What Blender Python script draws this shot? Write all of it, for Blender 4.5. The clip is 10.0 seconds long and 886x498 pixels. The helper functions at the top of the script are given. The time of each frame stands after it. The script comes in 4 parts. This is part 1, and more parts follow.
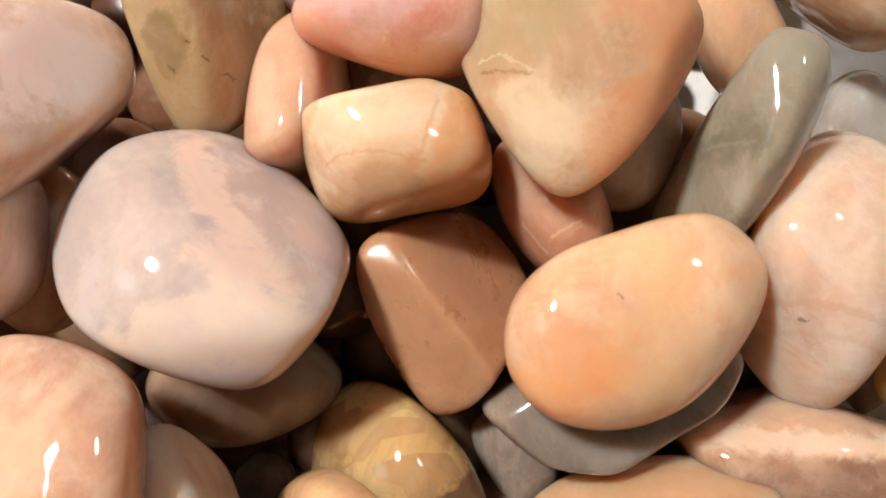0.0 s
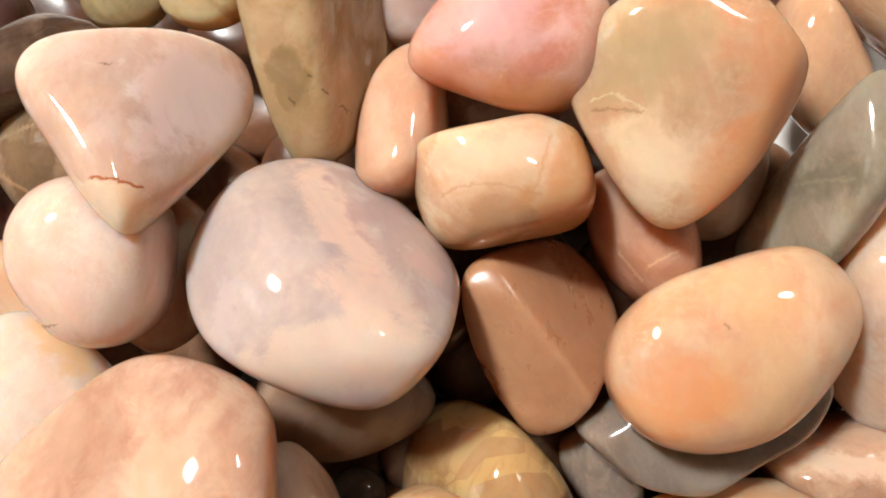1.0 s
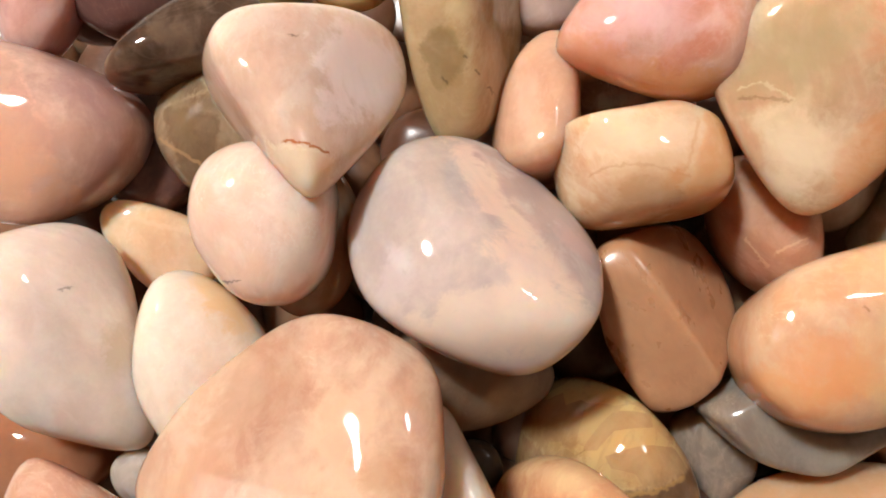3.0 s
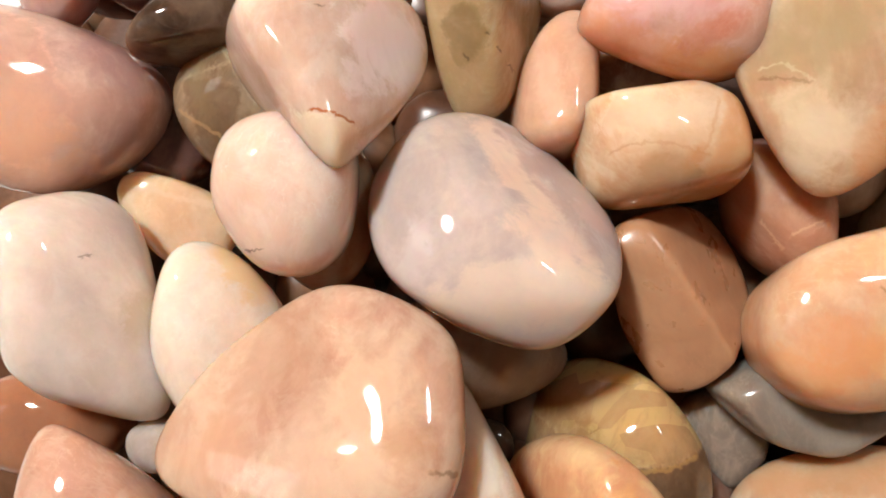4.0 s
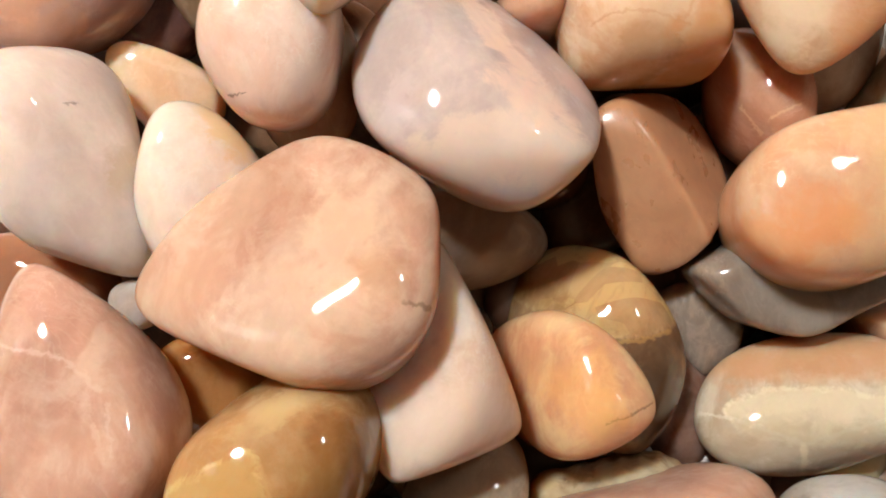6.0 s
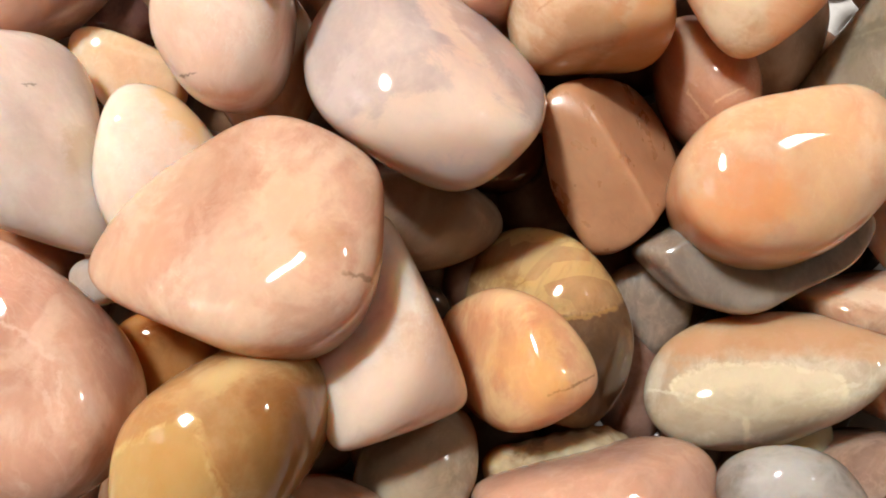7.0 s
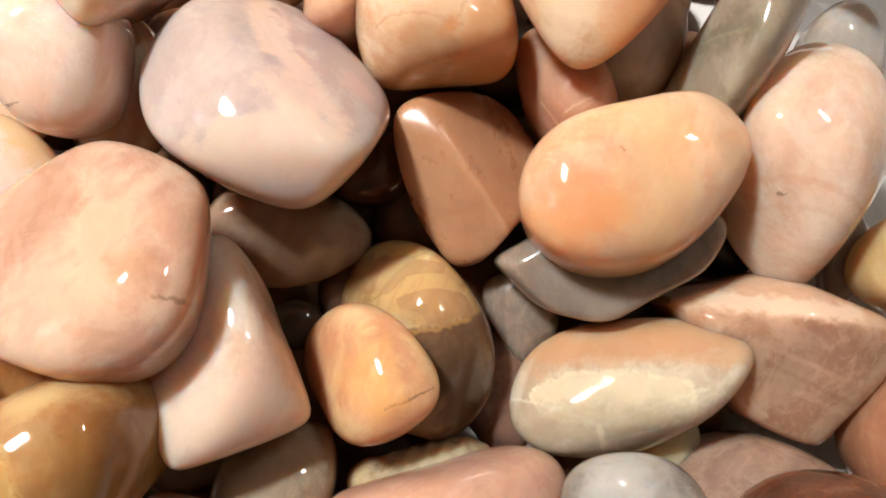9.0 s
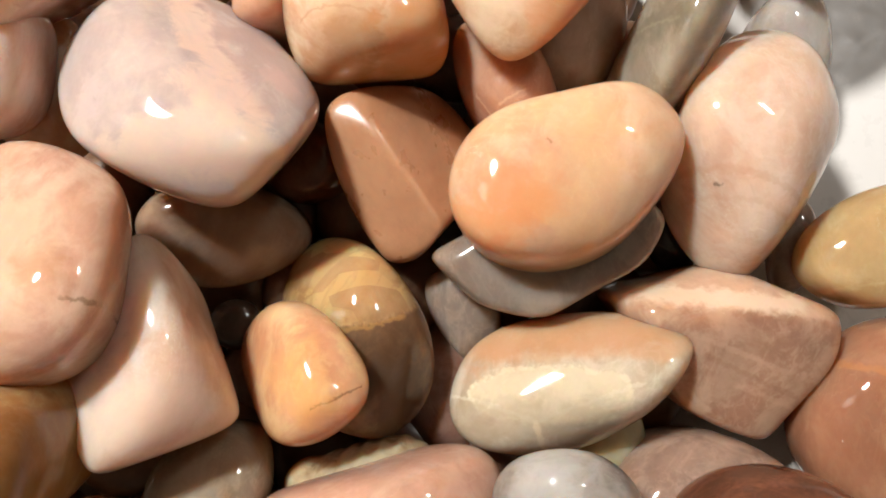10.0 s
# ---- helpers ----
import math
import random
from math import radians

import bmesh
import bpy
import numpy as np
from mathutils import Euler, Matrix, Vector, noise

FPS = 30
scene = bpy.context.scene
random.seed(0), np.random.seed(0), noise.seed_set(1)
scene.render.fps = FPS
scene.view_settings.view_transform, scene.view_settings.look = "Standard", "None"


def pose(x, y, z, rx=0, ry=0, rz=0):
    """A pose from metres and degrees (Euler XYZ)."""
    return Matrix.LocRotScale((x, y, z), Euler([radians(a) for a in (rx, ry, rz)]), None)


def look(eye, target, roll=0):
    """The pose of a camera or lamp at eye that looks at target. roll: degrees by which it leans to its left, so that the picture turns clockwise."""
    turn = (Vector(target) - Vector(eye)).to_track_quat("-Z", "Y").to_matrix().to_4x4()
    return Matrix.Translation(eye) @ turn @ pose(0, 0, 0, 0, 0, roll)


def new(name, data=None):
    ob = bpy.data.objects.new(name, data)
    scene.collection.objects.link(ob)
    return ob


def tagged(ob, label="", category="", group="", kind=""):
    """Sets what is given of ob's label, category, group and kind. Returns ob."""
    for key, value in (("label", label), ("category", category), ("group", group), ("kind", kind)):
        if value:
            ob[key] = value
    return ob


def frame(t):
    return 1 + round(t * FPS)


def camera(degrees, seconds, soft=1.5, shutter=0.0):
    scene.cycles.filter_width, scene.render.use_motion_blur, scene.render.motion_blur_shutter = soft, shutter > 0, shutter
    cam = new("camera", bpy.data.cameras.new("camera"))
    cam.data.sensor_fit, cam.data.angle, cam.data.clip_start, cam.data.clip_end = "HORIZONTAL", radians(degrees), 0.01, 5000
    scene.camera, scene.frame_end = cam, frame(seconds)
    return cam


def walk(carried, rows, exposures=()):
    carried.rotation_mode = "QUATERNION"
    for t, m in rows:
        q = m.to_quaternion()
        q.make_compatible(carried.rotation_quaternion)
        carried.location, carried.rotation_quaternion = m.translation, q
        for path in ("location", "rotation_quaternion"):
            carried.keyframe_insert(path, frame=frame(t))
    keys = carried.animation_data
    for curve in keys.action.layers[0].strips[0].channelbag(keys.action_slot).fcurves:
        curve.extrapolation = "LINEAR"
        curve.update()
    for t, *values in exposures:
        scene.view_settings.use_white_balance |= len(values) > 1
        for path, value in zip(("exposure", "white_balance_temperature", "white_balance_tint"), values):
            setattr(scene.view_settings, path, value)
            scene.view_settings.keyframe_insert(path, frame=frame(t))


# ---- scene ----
cam = camera(61.7, 10.0, 1.9)
METRES, EYE, TILT, LEAN, TURN = 0.09, 0.116, -80.0, 0.0, 0.0
ROWS = [
    (0.0, 0.0, 0.0, 0.0, -0.0, 0.0, 0.0),
    (0.5, -0.0658, -0.0128, 0.0119, 0.1, 0.32, -0.39),
    (1.0, -0.1339, -0.0419, 0.0247, 0.4, 0.59, -0.88),
    (1.5, -0.1987, -0.0821, 0.0226, 0.69, 0.8, -1.41),
    (2.0, -0.2465, -0.0971, 0.01, 0.84, 0.9, -1.99),
    (2.5, -0.2881, -0.0911, -0.012, 0.92, 1.0, -2.54),
    (4.0, -0.3525, -0.0869, -0.0572, 0.29, 0.92, -3.93),
    (4.5, -0.3561, -0.0854, -0.1041, 0.2, 0.77, -4.43),
    (5.0, -0.3455, -0.0726, -0.1486, 0.16, 0.5, -4.88),
    (5.5, -0.3324, -0.0845, -0.191, 0.13, 0.21, -5.27),
    (7.0, -0.2442, -0.1312, -0.2514, 0.03, 0.35, -5.31),
    (7.5, -0.1823, -0.1417, -0.2434, -0.05, 0.48, -5.07),
    (8.0, -0.1197, -0.143, -0.2276, 0.08, 0.53, -4.65),
    (8.5, -0.0724, -0.1398, -0.2215, 0.34, 0.58, -4.19),
    (9.0, -0.0179, -0.1409, -0.2145, 0.49, 0.46, -3.72),
    (9.5, 0.0252, -0.1365, -0.2118, 0.63, 0.32, -3.33),
    (10.0, 0.0858, -0.1245, -0.211, 0.75, 0.27, -2.87),
]
walk(cam, [(t, pose(0, 0, EYE, TILT, LEAN, TURN) @ pose(METRES * x, METRES * y, METRES * z, 90 + pitch, roll, yaw)) for t, x, y, z, yaw, pitch, roll in ROWS],
    exposures=((0.0, 0.0), (2.5, -0.13), (5.5, -0.15), (7.5, 0.02), (10.0, 0.1)))

# ---------------------------------------------------------------- world and lights
world = bpy.data.worlds.new("room_air")
scene.world = world
world.use_nodes = True
world.node_tree.nodes["Background"].inputs["Color"].default_value = (1.0, 0.9, 0.8, 1)
world.node_tree.nodes["Background"].inputs["Strength"].default_value = 0.02


def ceiling_lamp(name, way, distance, size, watts, tint, label="warm white rectangular ceiling lamp"):
    """A rectangular lamp in the direction way from the pile, shining on it."""
    data = bpy.data.lights.new(name, "AREA")
    data.shape, data.size, data.size_y, data.energy, data.color = "RECTANGLE", size[0], size[1], watts, tint
    lamp = new(name, data)
    eye = Vector((0, 0, 0.02)) + Vector(way).normalized() * distance
    lamp.matrix_world = look(eye, (0, 0, 0.02))
    return tagged(lamp, label, "lamp")


ceiling_lamp("desk_lamp", (-0.41, 0.31, 0.86), 0.52, (0.06, 0.038), 4.35, (1.0, 0.975, 0.945), "small bright warm white rectangular desk lamp")
ceiling_lamp("ceiling_lamp", (0.42, 0.42, 0.80), 1.7, (0.16, 0.08), 3.4, (1.0, 0.97, 0.93))
ceiling_lamp("ceiling_lamp", (-0.70, 0.10, 0.74), 1.5, (0.24, 0.30), 0.6, (1.0, 0.98, 0.96), "wide dim warm white ceiling lamp")


# ---------------------------------------------------------------- materials
def srgb(r, g, b):
    return tuple(((v / 255 + 0.055) / 1.055) ** 2.4 if v > 10 else v / 3294 for v in (r, g, b)) + (1.0,)


def pigment(r, g, b):
    """The colour of a stone's body, which its own depth makes richer and darker than its surface looks in full light."""
    return tuple(v**1.27 * 0.83 for v in srgb(r, g, b)[:3]) + (1.0,)


class Nodes:
    """A short hand for building one node material."""

    def __init__(self, name):
        self.mat = bpy.data.materials.new(name)
        self.mat.use_nodes = True
        self.tree = self.mat.node_tree
        self.shader = self.tree.nodes["Principled BSDF"]

    def add(self, kind, operation=None, data_type=None, blend_type=None, interpolation_type=None, use_clamp=None):
        node = self.tree.nodes.new(kind)
        if operation:
            node.operation = operation
        if data_type:
            node.data_type = data_type
        if blend_type:
            node.blend_type = blend_type
        if interpolation_type:
            node.interpolation_type = interpolation_type
        if use_clamp:
            node.use_clamp = use_clamp
        return node

    def join(self, a, b):
        self.tree.links.new(a, b)

    def put(self, socket, value):
        if isinstance(value, bpy.types.NodeSocket):
            self.join(value, socket)
        else:
            socket.default_value = value

    def math(self, op, a, b=0.0, c=0.0, clamp=False):
        node = self.add("ShaderNodeMath", operation=op, use_clamp=clamp)
        for socket, value in zip(node.inputs, (a, b, c)):
            self.put(socket, value)
        return node.outputs[0]

    def ramp(self, value, low, high, to_low=0.0, to_high=1.0):
        node = self.add("ShaderNodeMapRange", interpolation_type="SMOOTHSTEP")
        for socket, v in zip(node.inputs, (value, low, high, to_low, to_high)):
            self.put(socket, v)
        return node.outputs[0]

    def mix(self, fac, a, b):
        node = self.add("ShaderNodeMix", data_type="RGBA")
        self.put(node.inputs[0], fac)
        self.put(node.inputs[6], a)
        self.put(node.inputs[7], b)
        return node.outputs[2]

    def noise(self, vector, scale, detail=3.0, rough=0.5, warp=0.0, seed=0.0):
        node = self.add("ShaderNodeTexNoise")
        node.noise_dimensions = "4D"
        self.put(node.inputs["Vector"], vector)
        self.put(node.inputs["W"], seed)
        for key, value in (("Scale", scale), ("Detail", detail), ("Roughness", rough), ("Distortion", warp)):
            node.inputs[key].default_value = value
        return node.outputs["Fac"]


def stone_material(seed, body, second, cloud, scale=100.0, cloudy=0.5, glass=0.06, sheen=0.025, marks=(), flakes=None, waxy=0.9, windows=(), gloss=0.5):
    """Polished moonstone: two body colours, milky clouds, fine speckle, polish wear, and cracks or bands of its own."""
    n = Nodes("polished_stone")
    place = n.add("ShaderNodeTexCoord").outputs["Object"]
    stretch = n.add("ShaderNodeMapping")
    rnd = random.Random(seed)
    stretch.inputs["Rotation"].default_value = [rnd.uniform(-3, 3) for _ in range(3)]
    stretch.inputs["Scale"].default_value = (1.0, 0.75, 1.5)
    n.join(place, stretch.inputs["Vector"])
    v = stretch.outputs[0]
    broad = n.noise(v, scale, 2.0, 0.5, 0.6, seed)
    milk = n.noise(v, scale * 1.3, 9.0, 0.62, 0.7, seed + 3.1)
    fine = n.noise(v, 900.0, 4.0, 0.65, 0.0, seed + 7.7)
    streak = n.add("ShaderNodeMapping")
    streak.inputs["Scale"].default_value = (1.0, 2.2, 1.0)
    n.join(v, streak.inputs["Vector"])
    wisps = n.noise(streak.outputs[0], scale * 2.2, 5.0, 0.6, 1.2, seed + 5.0)
    colour = n.mix(n.ramp(broad, 0.38, 0.62), pigment(*body), pigment(*second))
    colour = n.mix(n.math("MULTIPLY", n.ramp(milk, 0.46, 0.6), cloudy), colour, pigment(*cloud))
    colour = n.mix(n.math("MULTIPLY", n.ramp(wisps, 0.5, 0.75), 0.2), colour, pigment(*cloud))
    # feathery milk and smoky wisps, in patches
    feather = n.noise(v, scale * 4.2, 8.0, 0.68, 1.4, seed + 21.0)
    patches = n.ramp(n.noise(v, scale * 1.1, 2.0, 0.5, 0.3, seed + 23.0), 0.42, 0.6)
    colour = n.mix(n.math("MULTIPLY", n.math("MULTIPLY", n.ramp(feather, 0.47, 0.62), patches), 0.5 * cloudy), colour, pigment(*(min(255, c + 8) for c in cloud)))
    smoke = n.math("MULTIPLY", n.ramp(feather, 0.5, 0.36), n.ramp(patches, 1.0, 0.2))
    colour = n.mix(n.math("MULTIPLY", smoke, 0.12), colour, pigment(*(c * 0.84 for c in second)))
    # hair-thin pale veils where inner planes catch the light
    veil = n.noise(streak.outputs[0], scale * 1.1, 3.0, 0.5, 1.6, seed + 13.0)
    veil = n.ramp(n.math("ABSOLUTE", n.math("SUBTRACT", veil, 0.52)), 0.0, 0.03, 1.0, 0.0)
    veil = n.math("MULTIPLY", veil, n.ramp(broad, 0.42, 0.6))
    colour = n.mix(n.math("MULTIPLY", veil, 0.22), colour, pigment(*cloud))
    # hairline inner fractures, only here and there
    hair = n.noise(v, scale * 1.7, 4.0, 0.55, 2.2, seed + 41.0)
    hair = n.ramp(n.math("ABSOLUTE", n.math("SUBTRACT", hair, 0.5)), 0.0, 0.009, 1.0, 0.0)
    hair = n.math("MULTIPLY", hair, n.ramp(n.noise(v, scale * 1.3, 1.0, 0.5, 0.0, seed + 43.0), 0.56, 0.66))
    colour = n.mix(n.math("MULTIPLY", hair, 0.45), colour, pigment(*(min(255, c + 14) for c in cloud)))
    # tiny pits that hold dust
    pits = n.add("ShaderNodeTexVoronoi")
    pits.inputs["Scale"].default_value = 420.0
    n.join(v, pits.inputs["Vector"])
    pit = n.math("MULTIPLY", n.ramp(pits.outputs["Distance"], 0.03, 0.09, 1.0, 0.0), n.ramp(n.noise(v, 330.0, 1.0, 0.5, 0.0, seed + 47.0), 0.7, 0.74))
    colour = n.mix(n.math("MULTIPLY", pit, 0.2), colour, pigment(*(c * 0.55 for c in second)))
    depth = n.ramp(n.noise(v, scale * 0.8, 2.0, 0.5, 1.0, seed + 17.0), 0.34, 0.68, 0.86, 1.05)
    deep = n.add("ShaderNodeMix", data_type="RGBA", blend_type="MULTIPLY")
    deep.inputs[0].default_value = 1.0
    n.join(colour, deep.inputs[6])
    n.join(depth, deep.inputs[7])
    colour = deep.outputs[2]
    dim = n.ramp(fine, 0.3, 0.7, 0.965, 1.025)
    shade = n.add("ShaderNodeMix", data_type="RGBA", blend_type="MULTIPLY")
    shade.inputs[0].default_value = 1.0
    n.join(colour, shade.inputs[6])
    n.join(dim, shade.inputs[7])
    colour = shade.outputs[2]
    apart = n.add("ShaderNodeSeparateXYZ")
    n.join(place, apart.inputs[0])
    if flakes:
        # broken mirror-like planes inside the stone, in a patch: centre, radius, colour
        (fx, fy), radius, tone = flakes
        fx, fy, radius = fx / 1000, fy / 1000, radius / 1000
        cells = n.add("ShaderNodeTexVoronoi")
        cells.inputs["Scale"].default_value = 260.0
        squash = n.add("ShaderNodeMapping")
        squash.inputs["Rotation"].default_value = (0.5, 0.3, 0.9)
        squash.inputs["Scale"].default_value = (0.45, 1.0, 1.3)
        n.join(place, squash.inputs["Vector"])
        n.join(squash.outputs[0], cells.inputs["Vector"])
        grey = n.add("ShaderNodeRGBToBW")
        n.join(cells.outputs["Color"], grey.inputs[0])
        off = n.math("SQRT", n.math("ADD", n.math("POWER", n.math("ABSOLUTE", n.math("SUBTRACT", apart.outputs[0], fx)), 2.0), n.math("POWER", n.math("ABSOLUTE", n.math("SUBTRACT", apart.outputs[1], fy)), 2.0)))
        patch = n.ramp(n.math("ADD", off, n.math("MULTIPLY", n.math("SUBTRACT", milk, 0.5), 0.006)), radius * 0.6, radius, 1.0, 0.0)
        colour = n.mix(n.math("MULTIPLY", n.math("MULTIPLY", patch, 0.95), n.math("MULTIPLY", n.ramp(grey.outputs[0], 0.42, 0.6), n.ramp(wisps, 0.3, 0.5))), colour, pigment(*tone))
    for corners, tone, strength, soft, rim in windows:
        # an inner plane that ends in clean straight edges, or a painted-in lit area: corners in millimetres,
        # counter-clockwise, and how bright its rim is
        inside = None
        waver = n.math("MULTIPLY", n.math("SUBTRACT", n.noise(place, 420.0 if soft < 0.5 else 150.0, 9.0, 0.66, 0.6, seed + 31), 0.5), 0.0012 + soft / (180 if soft < 1.1 else 75))
        for (ax, ay), (bx, by) in zip(corners, corners[1:] + corners[:1]):
            length = math.hypot(bx - ax, by - ay)
            ux, uy = (bx - ax) / length, (by - ay) / length
            side = n.math("SUBTRACT", n.math("MULTIPLY", n.math("SUBTRACT", apart.outputs[1], ay / 1000), ux), n.math("MULTIPLY", n.math("SUBTRACT", apart.outputs[0], ax / 1000), uy))
            inside = side if inside is None else n.math("SMOOTH_MIN", inside, side, 0.0015)
        inside = n.math("ADD", inside, waver)
        upper = n.ramp(apart.outputs[2], -0.016, -0.014)
        fill = n.math("MULTIPLY", n.ramp(inside, -soft / 1000, soft / 1000), n.math("MULTIPLY", upper, strength))
        fill = n.math("MULTIPLY", fill, n.ramp(wisps, 0.25, 0.6, 0.7, 1.0))
        colour = n.mix(fill, colour, pigment(*tone))
        if rim:
            edge = n.ramp(n.math("ABSOLUTE", inside), 0.0001, 0.0005, 1.0, 0.0)
            edge = n.math("MULTIPLY", edge, n.ramp(feather, 0.4, 0.55))
            colour = n.mix(n.math("MULTIPLY", n.math("MULTIPLY", edge, upper), rim), colour, pigment(*(min(255, c + 22) for c in tone)))
    for (ax, ay), (bx, by), width, tone, strength in marks:
        # a hairline crack, seam, cloudy patch or painted-in light from a to b, in millimetres
        ax, ay, bx, by, width = ax / 1000, ay / 1000, bx / 1000, by / 1000, width / 1000
        length = math.hypot(bx - ax, by - ay)
        ux, uy = (bx - ax) / length, (by - ay) / length
        px, py = n.math("SUBTRACT", apart.outputs[0], ax), n.math("SUBTRACT", apart.outputs[1], ay)
        wobble = n.math("MULTIPLY", n.math("SUBTRACT", n.noise(place, min(800.0, max(240.0, 1.1 / width)), 7.0, 0.66, 0.6, seed + 11), 0.5), max(0.0018, width * 2.6))
        along = n.math("ADD", n.math("MULTIPLY", px, ux), n.math("MULTIPLY", py, uy))
        across = n.math("ABSOLUTE", n.math("ADD", n.math("SUBTRACT", n.math("MULTIPLY", px, -uy), n.math("MULTIPLY", py, -ux)), wobble))
        near = n.ramp(across, width * 0.35, width * 1.15, 1.0, 0.0)
        within = n.math("MULTIPLY", n.ramp(n.math("ADD", along, wobble), -width, width * 0.6), n.ramp(n.math("ADD", along, wobble), length - width * 0.6, length + width, 1.0, 0.0))
        upper = n.ramp(apart.outputs[2], -0.016, -0.014)
        colour = n.mix(n.math("MULTIPLY", n.math("MULTIPLY", near, within), n.math("MULTIPLY", upper, strength)), colour, pigment(*tone))
    p = n.shader
    n.join(colour, p.inputs["Base Color"])
    p.inputs["IOR"].default_value = 1.53
    p.inputs["Specular IOR Level"].default_value = gloss
    p.inputs["Subsurface Weight"].default_value = waxy
    p.inputs["Subsurface Radius"].default_value = (1.0, 0.58, 0.34)
    p.inputs["Subsurface Scale"].default_value = 0.01
    p.inputs["Transmission Weight"].default_value = glass
    n.join(n.ramp(n.noise(v, 260.0, 5.0, 0.6, 0.0, seed + 2.0), 0.35, 0.75, sheen, sheen + 0.05), p.inputs["Roughness"])
    bump = n.add("ShaderNodeBump")
    bump.inputs["Strength"].default_value = 0.12
    bump.inputs["Distance"].default_value = 0.00035
    n.join(n.noise(v, 180.0, 4.0, 0.55, 0.0, seed + 9.0), bump.inputs["Height"])
    n.join(bump.outputs[0], p.inputs["Normal"])
    return n.mat


def plain_material(name, tone, rough, scale, depth):
    n = Nodes(name)
    place = n.add("ShaderNodeTexCoord").outputs["Object"]
    grain = n.noise(place, scale, 5.0, 0.6)
    stain = n.noise(place, scale / 12, 3.0, 0.5, 0.5, 4.0)
    dark = tuple(int(v * 0.93) for v in tone)
    n.join(n.mix(n.math("ADD", n.math("MULTIPLY", grain, 0.5), n.math("MULTIPLY", stain, 0.5)), srgb(*dark), srgb(*tone)), n.shader.inputs["Base Color"])
    n.join(n.ramp(grain, 0.3, 0.7, rough, rough + 0.1), n.shader.inputs["Roughness"])
    bump = n.add("ShaderNodeBump")
    bump.inputs["Distance"].default_value = depth
    bump.inputs["Strength"].default_value = 0.3
    n.join(grain, bump.inputs["Height"])
    n.join(bump.outputs[0], n.shader.inputs["Normal"])
    return n.mat


# ---------------------------------------------------------------- the room and the white table
def box_sheet(name, low, high, material, label, category):
    """A plain slab between two corners."""
    bm = bmesh.new()
    bmesh.ops.create_cube(bm, size=1.0)
    for v in bm.verts:
        v.co = [low[i] if v.co[i] < 0 else high[i] for i in range(3)]
    bmesh.ops.bevel(bm, geom=bm.edges[:], offset=0.003, segments=2, affect="EDGES")
    mesh = bpy.data.meshes.new(name)
    bm.to_mesh(mesh)
    bm.free()
    mesh.materials.append(material)
    return tagged(new(name, mesh), label, category, kind="structure")


PAINT = plain_material("wall_paint", (232, 220, 204), 0.6, 60.0, 0.0005)
WHITE = plain_material("white_glaze", (224, 220, 214), 0.25, 300.0, 0.0001)
box_sheet("ground", (-1.8, -1.8, -0.05), (1.8, 1.8, 0.0), WHITE, "smooth white surface under the stones", "table")
box_sheet("ceiling", (-1.8, -1.8, 1.85), (1.8, 1.8, 1.9), PAINT, "plain painted ceiling", "ceiling")
box_sheet("wall_north", (-1.8, 1.8, 0.0), (1.8, 1.9, 1.85), PAINT, "plain painted wall", "wall")
box_sheet("wall_south", (-1.8, -1.9, 0.0), (1.8, -1.8, 1.85), PAINT, "plain painted wall", "wall")
box_sheet("wall_east", (1.8, -1.9, 0.0), (1.9, 1.9, 1.85), PAINT, "plain painted wall", "wall")
box_sheet("wall_west", (-1.9, -1.9, 0.0), (-1.8, 1.9, 1.85), PAINT, "plain painted wall", "wall")


# ---------------------------------------------------------------- the stones
def unit_ball(level):
    bm = bmesh.new()
    bmesh.ops.create_icosphere(bm, subdivisions=level, radius=1.0)
    points = np.array([v.co[:] for v in bm.verts])
    faces = [[v.index for v in f.verts] for f in bm.faces]
    bm.free()
    return points / np.linalg.norm(points, axis=1)[:, None], faces


BALL = unit_ball(6)
SMALL_BALL = unit_ball(5)
COUNT = 10


